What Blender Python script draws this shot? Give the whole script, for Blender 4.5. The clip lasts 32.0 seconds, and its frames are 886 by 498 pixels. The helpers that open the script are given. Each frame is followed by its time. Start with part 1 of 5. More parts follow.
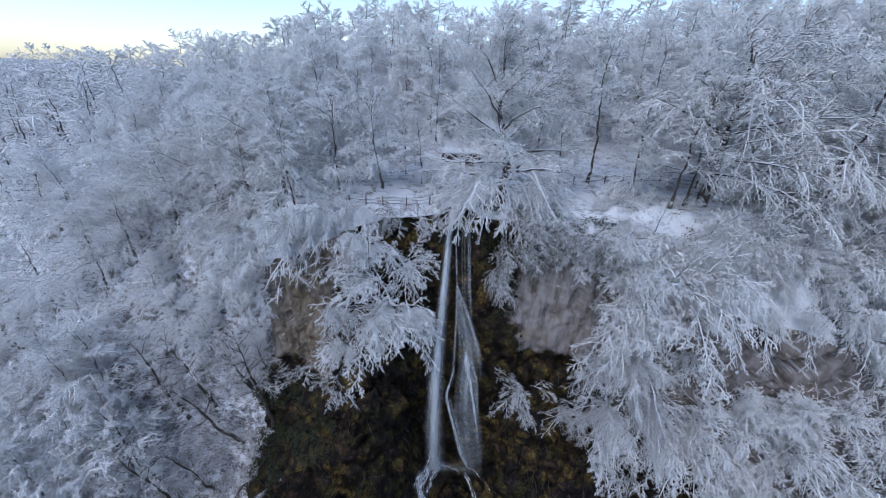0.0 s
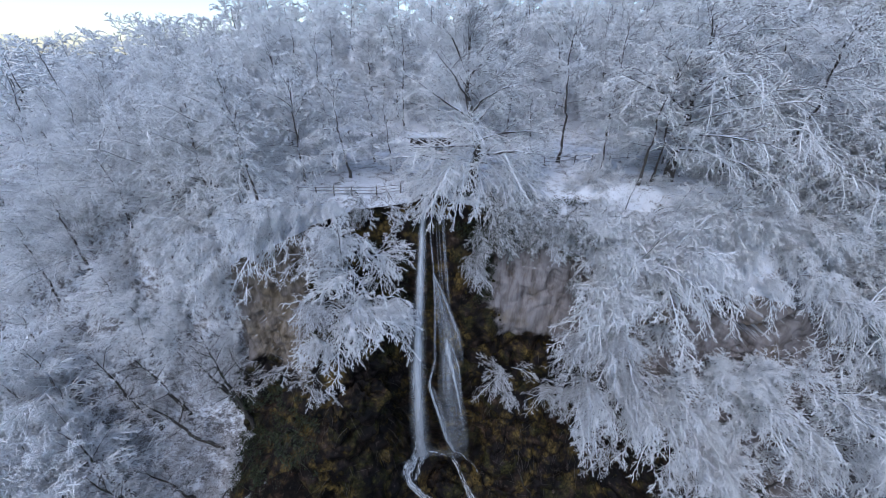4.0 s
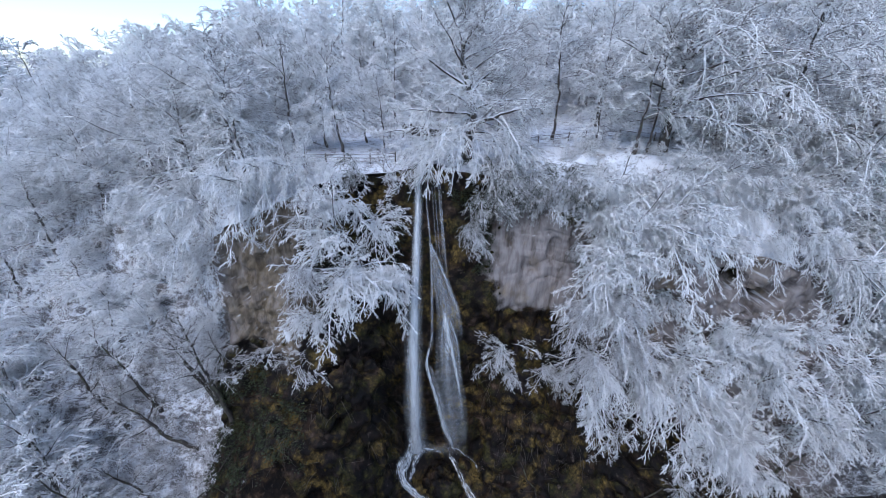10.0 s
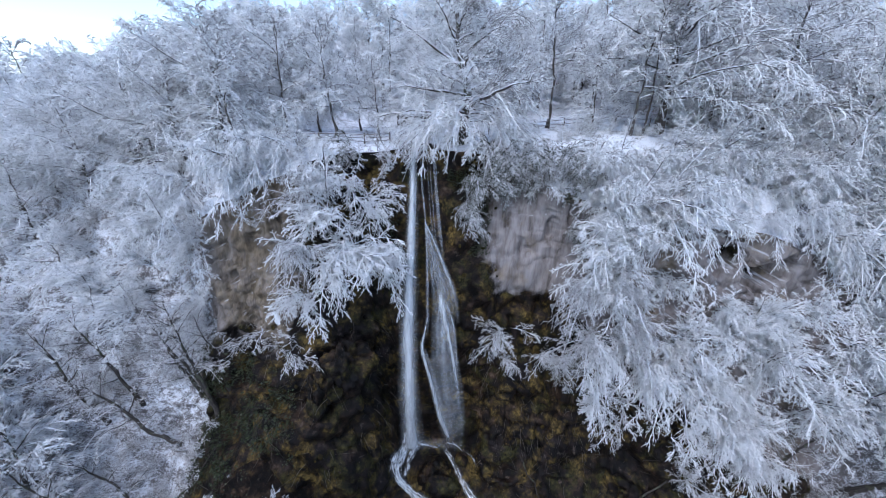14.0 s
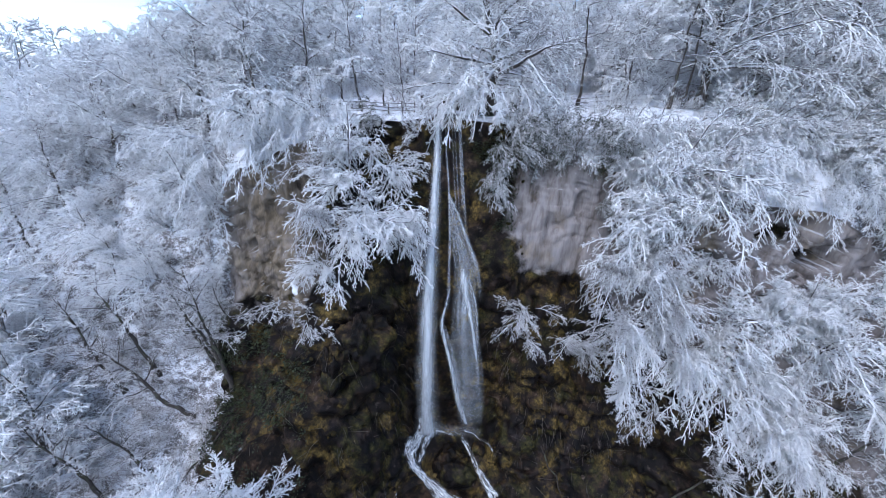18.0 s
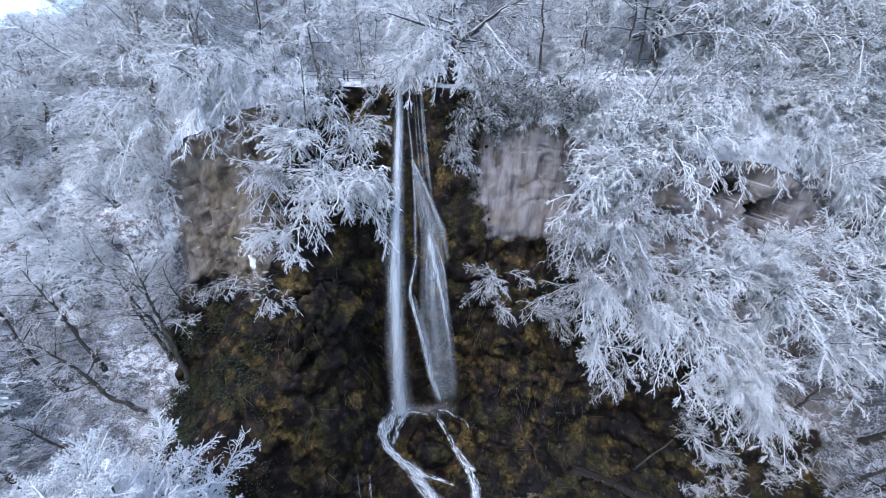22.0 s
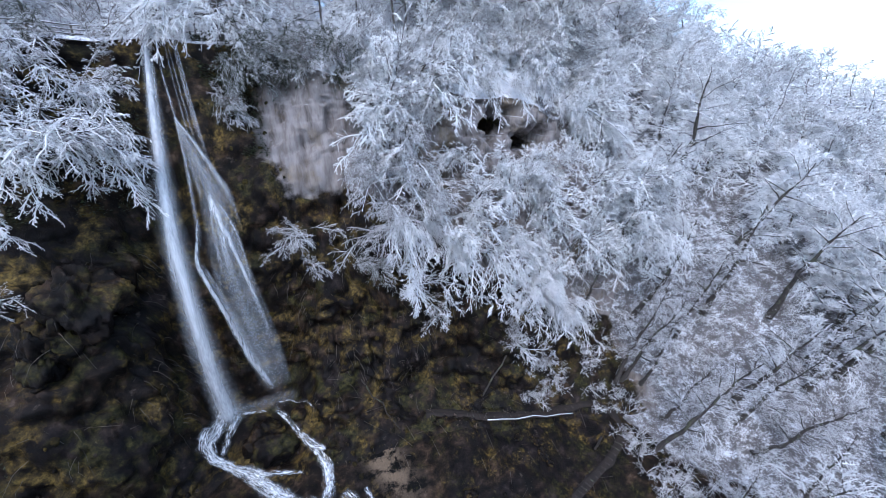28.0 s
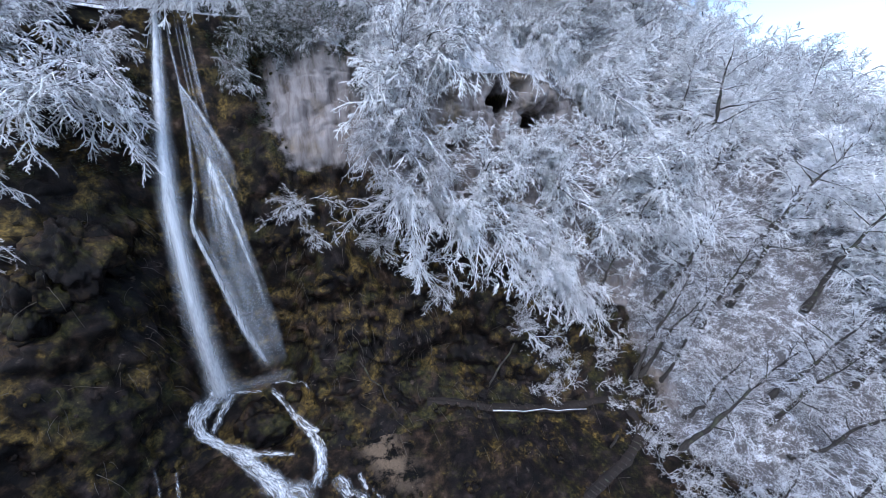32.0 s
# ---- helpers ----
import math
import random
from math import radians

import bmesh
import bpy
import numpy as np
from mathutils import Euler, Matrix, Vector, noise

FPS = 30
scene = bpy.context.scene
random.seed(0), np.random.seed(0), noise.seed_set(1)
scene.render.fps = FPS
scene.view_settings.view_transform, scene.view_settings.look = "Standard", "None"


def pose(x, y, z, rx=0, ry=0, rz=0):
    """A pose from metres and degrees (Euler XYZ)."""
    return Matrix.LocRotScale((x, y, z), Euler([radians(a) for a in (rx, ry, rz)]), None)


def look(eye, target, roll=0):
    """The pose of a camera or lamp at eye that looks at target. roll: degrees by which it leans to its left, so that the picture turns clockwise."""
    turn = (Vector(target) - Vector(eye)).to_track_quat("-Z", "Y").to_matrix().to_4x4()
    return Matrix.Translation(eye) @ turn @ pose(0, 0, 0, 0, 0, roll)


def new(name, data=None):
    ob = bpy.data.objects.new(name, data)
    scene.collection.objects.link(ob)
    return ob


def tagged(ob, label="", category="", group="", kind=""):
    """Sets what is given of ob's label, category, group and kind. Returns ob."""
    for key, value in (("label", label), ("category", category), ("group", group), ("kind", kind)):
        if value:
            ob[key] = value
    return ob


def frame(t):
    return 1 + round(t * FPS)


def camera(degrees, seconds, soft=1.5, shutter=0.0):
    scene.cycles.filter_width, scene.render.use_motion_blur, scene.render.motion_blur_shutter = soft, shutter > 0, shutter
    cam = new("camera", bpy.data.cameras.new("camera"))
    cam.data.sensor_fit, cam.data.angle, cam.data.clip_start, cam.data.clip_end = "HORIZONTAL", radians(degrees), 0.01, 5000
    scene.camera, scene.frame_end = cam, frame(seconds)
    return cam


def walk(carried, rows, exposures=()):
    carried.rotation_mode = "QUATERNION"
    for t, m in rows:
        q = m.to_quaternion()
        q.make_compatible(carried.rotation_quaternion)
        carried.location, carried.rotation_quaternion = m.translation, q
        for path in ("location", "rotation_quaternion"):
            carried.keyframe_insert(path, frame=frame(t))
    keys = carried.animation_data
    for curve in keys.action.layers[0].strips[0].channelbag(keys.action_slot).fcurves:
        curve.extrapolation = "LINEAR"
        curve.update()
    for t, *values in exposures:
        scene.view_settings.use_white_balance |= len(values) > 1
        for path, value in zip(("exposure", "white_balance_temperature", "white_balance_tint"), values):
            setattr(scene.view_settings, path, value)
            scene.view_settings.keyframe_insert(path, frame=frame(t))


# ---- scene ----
EXPOSURE = 1.36
EXPOSURES = [(0, -0.72), (6, -0.52), (13, -0.2), (20, 0.08), (26, 0.22), (32, 0.2)]
cam = camera(100.91, 32.0, soft=0.8)
PATH = [
    (0, (1.068, -35.303, 50.706), (0.665, -26.234, 46.512), 2.61),
    (0.5, (0.838, -35.179, 51.065), (0.226, -26.172, 46.766), 1.84),
    (1, (0.631, -35.055, 51.331), (-0.233, -26.107, 46.950), 1.52),
    (1.5, (0.553, -34.911, 51.477), (-0.396, -25.996, 47.049), 1.14),
    (2, (0.669, -34.741, 51.513), (-0.057, -25.836, 47.022), 1.13),
    (2.5, (0.909, -34.581, 51.462), (1.057, -25.670, 46.926), 1.57),
    (3, (1.093, -34.485, 51.312), (1.385, -25.599, 46.734), 1.39),
    (3.5, (1.147, -34.459, 51.031), (1.419, -25.566, 46.467), 1.22),
    (5.5, (0.871, -34.588, 49.347), (1.252, -25.651, 44.877), 1.25),
    (6, (0.765, -34.671, 48.846), (1.206, -25.726, 44.398), 1.32),
    (7, (0.538, -34.931, 47.735), (1.060, -25.931, 43.407), 1.37),
    (8, (0.354, -35.211, 46.558), (0.916, -26.144, 42.378), 1.31),
    (9, (0.165, -35.458, 45.318), (0.802, -26.323, 41.300), 1.45),
    (10, (0.003, -35.675, 44.101), (0.669, -26.467, 40.258), 1.61),
    (11, (0.046, -35.891, 43.133), (0.746, -26.636, 39.411), 1.52),
    (12, (0.067, -36.046, 42.184), (0.782, -26.742, 38.588), 1.55),
    (13, (0.028, -36.145, 41.234), (0.774, -26.813, 37.719), 1.62),
    (13.5, (0.008, -36.140, 40.806), (0.783, -26.800, 37.317), 1.65),
    (15.5, (0.013, -35.838, 39.292), (0.846, -26.498, 35.816), 1.82),
    (16, (-0.067, -35.764, 38.861), (0.722, -26.420, 35.388), 1.91),
    (16.5, (-0.216, -35.707, 38.391), (0.401, -26.342, 34.937), 2.07),
    (17, (-0.369, -35.675, 37.892), (0.060, -26.295, 34.451), 2.24),
    (17.5, (-0.459, -35.680, 37.367), (-0.086, -26.284, 33.963), 2.33),
    (18, (-0.477, -35.711, 36.814), (-0.133, -26.302, 33.445), 2.34),
    (19, (-0.464, -35.861, 35.679), (-0.131, -26.422, 32.395), 2.38),
    (20, (-0.547, -36.045, 34.609), (-0.198, -26.577, 31.409), 2.41),
    (21, (-0.521, -36.166, 33.579), (-0.108, -26.691, 30.409), 2.51),
    (21.5, (-0.262, -36.287, 33.068), (0.369, -26.816, 29.921), 2.11),
    (22, (0.323, -36.493, 32.511), (1.384, -27.044, 29.413), 1.50),
    (22.5, (1.157, -36.816, 31.911), (2.586, -27.399, 28.866), 0.80),
    (23, (2.073, -37.247, 31.255), (3.939, -27.889, 28.263), -0.02),
    (23.5, (2.897, -37.691, 30.576), (5.087, -28.380, 27.659), -0.68),
    (24, (3.556, -38.068, 29.859), (6.282, -28.889, 26.975), -1.36),
    (24.5, (4.035, -38.348, 29.041), (7.171, -29.272, 26.252), -2.24),
    (25, (4.403, -38.609, 28.270), (7.857, -29.639, 25.513), -2.88),
    (25.5, (4.666, -38.875, 27.569), (8.378, -29.985, 24.888), -3.32),
    (26, (4.979, -39.173, 26.938), (8.971, -30.397, 24.286), -3.84),
    (26.5, (5.366, -39.497, 26.373), (9.607, -30.837, 23.724), -4.23),
    (28.5, (6.921, -40.349, 24.348), (11.100, -31.612, 21.858), -4.52),
    (29, (7.087, -40.418, 23.831), (11.266, -31.673, 21.366), -4.37),
    (30, (7.194, -40.287, 22.668), (11.390, -31.524, 20.301), -4.24),
    (31, (7.392, -40.108, 21.486), (11.578, -31.312, 19.226), -4.08),
    (31.5, (7.592, -40.068, 20.890), (11.663, -31.201, 18.698), -3.89),
    (32, (7.875, -40.078, 20.281), (11.721, -31.077, 18.232), -4.27),
]
walk(cam, [(t, look(eye, target, roll)) for t, eye, target, roll in PATH], exposures=[(t, EXPOSURE + e, 6290, 11.5) for t, e in EXPOSURES])

# ---- world and light ----
world = bpy.data.worlds.new("winter_sky")
scene.world = world
world.use_nodes = True
wn = world.node_tree.nodes
sky = wn.new("ShaderNodeTexSky")
sky.sky_type = "NISHITA"
sky.sun_disc = False
sky.sun_elevation = radians(50)
sky.sun_rotation = radians(-150)
sky.air_density, sky.dust_density, sky.ozone_density = 1.0, 0.9, 1.5
wn["Background"].inputs["Strength"].default_value = 0.15
world.node_tree.links.new(sky.outputs[0], wn["Background"].inputs["Color"])
sun = new("sun", bpy.data.lights.new("sun", "SUN"))
sun.data.energy, sun.data.angle = 0.45, radians(50)
sun.data.color = (1.0, 0.98, 0.95)
sun.matrix_world = look((-32, -56, 77), (0, 0, 0))

# ---- small tools ----
def hash3(i, j, k, seed):
    h = (i.astype(np.int64) * 374761393 + j.astype(np.int64) * 668265263 + k.astype(np.int64) * 2147483647 + seed * 974711) & 0xFFFFFFFF
    h = ((h ^ (h >> 13)) * 1274126177) & 0xFFFFFFFF
    h = ((h ^ (h >> 16)) * 2246822519) & 0xFFFFFFFF
    return ((h ^ (h >> 15)) & 0xFFFF) / 65535.0


def vnoise(p, seed=0):
    """Smooth noise from -1 to 1 at the points p (N, 3)."""
    f = np.floor(p)
    w = p - f
    w = w * w * (3 - 2 * w)
    i, j, k = f[:, 0], f[:, 1], f[:, 2]
    out = 0
    for a in (0, 1):
        for b in (0, 1):
            for c in (0, 1):
                out = out + hash3(i + a, j + b, k + c, seed) * np.where(a, w[:, 0], 1 - w[:, 0]) * np.where(b, w[:, 1], 1 - w[:, 1]) * np.where(c, w[:, 2], 1 - w[:, 2])
    return out * 2 - 1


def fbm(p, octaves=4, seed=0, gain=0.5):
    out, amp = 0, 1.0
    for o in range(octaves):
        out = out + amp * vnoise(p * 2.03 ** o + 17.3 * o, seed + o)
        amp *= gain
    return out


def mesh_of(name, verts, faces, material, smooth=True, attrs=()):
    """A mesh from vertices (N, 3) and faces (M, 3 or 4) as arrays."""
    me = bpy.data.meshes.new(name)
    verts, faces = np.asarray(verts, np.float32), np.asarray(faces, np.int32)
    me.vertices.add(len(verts))
    me.vertices.foreach_set("co", verts.ravel())
    m, n = faces.shape
    me.loops.add(m * n)
    me.loops.foreach_set("vertex_index", faces.ravel())
    me.polygons.add(m)
    me.polygons.foreach_set("loop_start", np.arange(0, m * n, n, dtype=np.int32))
    me.polygons.foreach_set("use_smooth", np.full(m, smooth))
    me.update(calc_edges=True)
    for key, values in attrs:
        at = me.attributes.new(key, "FLOAT", "POINT")
        at.data.foreach_set("value", np.asarray(values, np.float32))
    me.materials.append(material)
    return me


def part(name, me, parent, label=""):
    ob = new(name, me)
    ob.parent = parent
    return tagged(ob, label=label)


def empty(name, label, category, group="", at=None, kind=""):
    ob = new(name)
    ob.empty_display_size = 0.2
    if at is not None:
        ob.matrix_basis = at
    return tagged(ob, label, category, group, kind)


def grid_faces(nu, nv):
    i = np.arange(nu - 1)[:, None] * nv + np.arange(nv - 1)[None]
    return np.stack([i, i + nv, i + nv + 1, i + 1], -1).reshape(-1, 4)


def bend(o, d, length, sag, s):
    """Points at share s along curved shoots: start o, way d, length, and sag (N, 3) that grows with the square of s."""
    return o + length[:, None] * (d * s[:, None] + sag * (s * s)[:, None])


def unit(v):
    return v / np.maximum(np.linalg.norm(v, axis=-1, keepdims=True), 1e-9)


def frame_of(d):
    ref = np.where(np.abs(d[:, 2:3]) > 0.9, np.array([[1.0, 0, 0]]), np.array([[0, 0, 1.0]]))
    a = unit(np.cross(d, ref))
    return a, np.cross(d, a)


def tubes(o, d, length, sag, r0, r1, seg, sides):
    """Tapered, curved shoots: vertices and quad faces."""
    n = len(o)
    a, b = frame_of(d)
    ang = np.arange(sides) * 2 * np.pi / sides
    ring = a[:, None] * np.cos(ang)[None, :, None] + b[:, None] * np.sin(ang)[None, :, None]
    vs = []
    for k in range(seg + 1):
        s = np.full(n, k / seg)
        r = r0 + (r1 - r0) * (k / seg)
        vs.append(bend(o, d, length, sag, s)[:, None] + ring * r[:, None, None])
    v = np.stack(vs, 1)
    base = (np.arange(n) * (seg + 1) * sides)[:, None, None]
    k = np.arange(seg)[None, :, None] * sides
    j = np.arange(sides)[None, None]
    j2 = (j + 1) % sides
    f = np.stack([base + k + j, base + k + j2, base + k + sides + j2, base + k + sides + j], -1)
    return v.reshape(-1, 3), f.reshape(-1, 4)


def cones(o, d, length, sag, r):
    """Thin three-sided twigs with a point: vertices and triangles."""
    n = len(o)
    a, b = frame_of(d)
    ang = np.arange(3) * 2 * np.pi / 3
    ring = a[:, None] * np.cos(ang)[None, :, None] + b[:, None] * np.sin(ang)[None, :, None]
    v = np.concatenate([o[:, None] + ring * r[:, None, None], (o + length[:, None] * (d + sag))[:, None]], 1)
    i = (np.arange(n) * 4)[:, None]
    f = np.stack([np.concatenate([i, i + 1, i + 3], 1), np.concatenate([i + 1, i + 2, i + 3], 1), np.concatenate([i + 2, i, i + 3], 1)], 1)
    return v.reshape(-1, 3), f.reshape(-1, 3)


def spindles(o, d, length, sag, r):
    """Short lumps of frost drawn out along a twiglet: a ring of three between two points."""
    n = len(o)
    a, b = frame_of(d)
    ang = np.arange(3) * 2 * np.pi / 3
    ring = a[:, None] * np.cos(ang)[None, :, None] + b[:, None] * np.sin(ang)[None, :, None]
    mid = bend(o, d, length, sag, np.full(n, 0.62))
    v = np.concatenate([o[:, None], mid[:, None] + ring * r[:, None, None], (o + length[:, None] * (d + sag))[:, None]], 1)
    i = (np.arange(n) * 5)[:, None]
    f = [np.concatenate([i, i + 1 + (k + 1) % 3, i + 1 + k], 1) for k in range(3)] + [np.concatenate([i + 1 + k, i + 1 + (k + 1) % 3, i + 4], 1) for k in range(3)]
    return v.reshape(-1, 3), np.stack(f, 1).reshape(-1, 3)


def tube_along(pts, rad, sides):
    """One continuous round limb through pts, closed at both ends."""
    pts, rad = np.asarray(pts, float), np.asarray(rad, float)
    d = unit(np.gradient(pts, axis=0))
    a, b = frame_of(d)
    for i in range(1, len(a)):
        a[i] = unit((a[i - 1] - d[i] * (a[i - 1] @ d[i]))[None])[0]
        b[i] = np.cross(d[i], a[i])
    ang = np.arange(sides) * 2 * np.pi / sides
    ring = a[:, None] * np.cos(ang)[None, :, None] + b[:, None] * np.sin(ang)[None, :, None]
    v = (pts[:, None] + ring * rad[:, None, None]).reshape(-1, 3)
    n = len(pts)
    i = np.arange(n - 1)[:, None] * sides + np.arange(sides)[None]
    j = np.arange(n - 1)[:, None] * sides + (np.arange(sides)[None] + 1) % sides
    f = tri(np.stack([i, j, j + sides, i + sides], -1).reshape(-1, 4))
    v = np.concatenate([v, [pts[0] - d[0] * rad[0] * 0.15, pts[-1] + d[-1] * rad[-1] * 0.15]])
    k = np.arange(sides)
    k2 = (k + 1) % sides
    top = (n - 1) * sides
    return v, np.concatenate([f, np.stack([k2, k, np.full(sides, n * sides)], 1), np.stack([top + k, top + k2, np.full(sides, n * sides + 1)], 1)])


def tri(f):
    return np.concatenate([f[:, :3], f[:, [0, 2, 3]]]) if f.shape[1] == 4 else f


def joined(pieces):
    vs, fs, n = [], [], 0
    for v, f in pieces:
        vs.append(v)
        fs.append(tri(f) + n)
        n += len(v)
    return np.concatenate(vs), np.concatenate(fs)


# ---- materials ----
def material(name):
    m = bpy.data.materials.new(name)
    m.use_nodes = True
    return m, m.node_tree.nodes, m.node_tree.links, m.node_tree.nodes["Principled BSDF"]


def tex(nodes, links, scale, detail=4.0, rough=0.55, stretch=None, coords="Object"):
    tc = nodes.new("ShaderNodeTexCoord")
    n = nodes.new("ShaderNodeTexNoise")
    n.inputs["Scale"].default_value, n.inputs["Detail"].default_value, n.inputs["Roughness"].default_value = scale, detail, rough
    src = tc.outputs[coords]
    if stretch:
        mp = nodes.new("ShaderNodeMapping")
        mp.inputs["Scale"].default_value = stretch
        links.new(src, mp.inputs["Vector"])
        src = mp.outputs[0]
    links.new(src, n.inputs["Vector"])
    return n.outputs["Fac"]


def ramp(nodes, links, fac, stops):
    r = nodes.new("ShaderNodeValToRGB")
    e = r.color_ramp.elements
    while len(e) < len(stops):
        e.new(0.5)
    for el, (p, c) in zip(e, stops):
        el.position, el.color = p, (*c, 1)
    links.new(fac, r.inputs[0])
    return r.outputs["Color"]


def mix(nodes, links, fac, a, b):
    m = nodes.new("ShaderNodeMix")
    m.data_type = "RGBA"
    for sock, val in ((m.inputs[0], fac), (m.inputs[6], a), (m.inputs[7], b)):
        if hasattr(val, "is_linked"):
            links.new(val, sock)
        else:
            sock.default_value = val if isinstance(val, (int, float)) else (*val, 1)
    return m.outputs[2]


def maths(nodes, links, op, a, b=0.0, clamp=False):
    m = nodes.new("ShaderNodeMath")
    m.operation, m.use_clamp = op, clamp
    for sock, val in ((m.inputs[0], a), (m.inputs[1], b)):
        if hasattr(val, "is_linked"):
            links.new(val, sock)
        else:
            sock.default_value = val
    return m.outputs[0]


def bump(nodes, links, bsdf, height, strength, distance):
    b = nodes.new("ShaderNodeBump")
    b.inputs["Strength"].default_value, b.inputs["Distance"].default_value = strength, distance
    links.new(height, b.inputs["Height"])
    links.new(b.outputs[0], bsdf.inputs["Normal"])


def upward(nodes, links, lo, hi, noise_fac=None, push=0.5):
    """0 to 1 where a face looks up: where snow lies."""
    g = nodes.new("ShaderNodeNewGeometry")
    s = nodes.new("ShaderNodeSeparateXYZ")
    links.new(g.outputs["True Normal"], s.inputs[0])
    z = s.outputs["Z"]
    if noise_fac is not None:
        z = maths(nodes, links, "ADD", z, maths(nodes, links, "MULTIPLY", maths(nodes, links, "SUBTRACT", noise_fac, 0.5), push))
    r = nodes.new("ShaderNodeMapRange")
    r.inputs["From Min"].default_value, r.inputs["From Max"].default_value = lo, hi
    links.new(z, r.inputs["Value"])
    return r.outputs[0]


SNOW = (0.80, 0.83, 0.88)


def make_frost(name, lo, hi, wood, pale=(0.66, 0.67, 0.70)):
    """Twigs under hoar frost: white on top and round, wood showing below."""
    m, n, l, b = material(name)
    grain = tex(n, l, 6.0, 3)
    info = n.new("ShaderNodeNewGeometry")
    white = mix(n, l, info.outputs["Random Per Island"], pale, (0.93, 0.94, 0.95))
    up = upward(n, l, lo, hi, grain, 0.6)
    l.new(mix(n, l, up, wood, white), b.inputs["Base Color"])
    b.inputs["Roughness"].default_value = 0.85
    b.inputs["Specular IOR Level"].default_value = 0.2
    return m


def make_bark(name, dark, light, snow_lo):
    m, n, l, b = material(name)
    grain = tex(n, l, 3.0, 6, 0.65, (3, 3, 0.6))
    fine = tex(n, l, 22.0, 4)
    col = ramp(n, l, grain, [(0.3, dark), (0.7, light)])
    patch = tex(n, l, 0.9, 4)
    col = mix(n, l, maths(n, l, "MULTIPLY", maths(n, l, "GREATER_THAN", patch, 0.58), 0.35), col, (0.12, 0.14, 0.08))
    up = upward(n, l, snow_lo, snow_lo + 0.25, fine, 0.7)
    l.new(mix(n, l, up, col, SNOW), b.inputs["Base Color"])
    b.inputs["Roughness"].default_value = 0.9
    bump(n, l, b, grain, 0.6, 0.03)
    return m


FROST = make_frost("hoar_frost", -0.9, 0.0, (0.17, 0.16, 0.158), (0.78, 0.785, 0.80))
# hill trees: frost and wood both paled, so the colour carries the distance haze
FROST_HAZE = make_frost("hazy_hoar_frost", -1.05, -0.25, (0.34, 0.33, 0.34), (0.88, 0.885, 0.90))
FROST_GREY = make_frost("grey_frosted_twigs", -0.7, 0.5, (0.12, 0.105, 0.10), (0.55, 0.55, 0.58))
FROST_LEAF = make_frost("frosted_evergreen", -0.05, 0.75, (0.022, 0.030, 0.016))
FROST_THIN = make_frost("thin_frost_twigs", -0.35, 0.55, (0.11, 0.085, 0.075))
BARK = make_bark("beech_bark", (0.035, 0.03, 0.028), (0.11, 0.095, 0.085), 0.18)
TRUNK = make_bark("bare_trunk", (0.02, 0.017, 0.015), (0.075, 0.064, 0.056), 0.8)
LIMB = make_bark("snowy_limb", (0.03, 0.026, 0.024), (0.09, 0.078, 0.07), -0.15)


def lie(n, l, lo, hi, wob):
    """0 on steep rock to 1 on ledges, with an uneven edge."""
    g, sep, r = n.new("ShaderNodeNewGeometry"), n.new("ShaderNodeSeparateXYZ"), n.new("ShaderNodeMapRange")
    l.new(g.outputs["Normal"], sep.inputs[0])
    r.inputs["From Min"].default_value, r.inputs["From Max"].default_value = lo, hi
    l.new(maths(n, l, "ADD", sep.outputs["Z"], maths(n, l, "MULTIPLY", maths(n, l, "SUBTRACT", wob, 0.5), 1.3)), r.inputs["Value"])
    return r.outputs[0]


def wet_rock(n, l, mid, fine, lo, hi):
    """Soaked tufa: near-black humus and brown rock on the steep, ochre and olive moss on the ledges, bare pale scars."""
    zone, patch, speck = tex(n, l, 0.16, 3, 0.5), tex(n, l, 0.55, 5, 0.6), tex(n, l, 2.6, 4, 0.7)
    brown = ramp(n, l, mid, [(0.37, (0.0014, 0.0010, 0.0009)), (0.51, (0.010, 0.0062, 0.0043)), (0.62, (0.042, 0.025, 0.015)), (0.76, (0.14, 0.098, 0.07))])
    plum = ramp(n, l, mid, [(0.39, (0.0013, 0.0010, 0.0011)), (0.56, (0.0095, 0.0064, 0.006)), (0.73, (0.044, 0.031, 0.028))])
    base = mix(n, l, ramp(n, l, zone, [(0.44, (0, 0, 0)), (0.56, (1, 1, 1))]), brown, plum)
    ochre = ramp(n, l, speck, [(0.32, (0.010, 0.0075, 0.003)), (0.5, (0.070, 0.047, 0.014)), (0.7, (0.20, 0.132, 0.034))])
    olive = ramp(n, l, speck, [(0.32, (0.004, 0.004, 0.0015)), (0.5, (0.024, 0.022, 0.007)), (0.7, (0.070, 0.058, 0.016))])
    moss = mix(n, l, ramp(n, l, tex(n, l, 0.23, 3), [(0.45, (0, 0, 0)), (0.55, (1, 1, 1))]), ochre, olive)
    on = maths(n, l, "MULTIPLY", lie(n, l, lo, hi, speck), ramp(n, l, patch, [(0.47, (0, 0, 0)), (0.61, (1, 1, 1))]))
    col = mix(n, l, on, base, moss)
    scar = ramp(n, l, maths(n, l, "ADD", patch, maths(n, l, "MULTIPLY", maths(n, l, "SUBTRACT", fine, 0.5), 0.25)), [(0.27, (0.55,) * 3), (0.33, (0, 0, 0))])
    return mix(n, l, scar, col, (0.11, 0.085, 0.068))


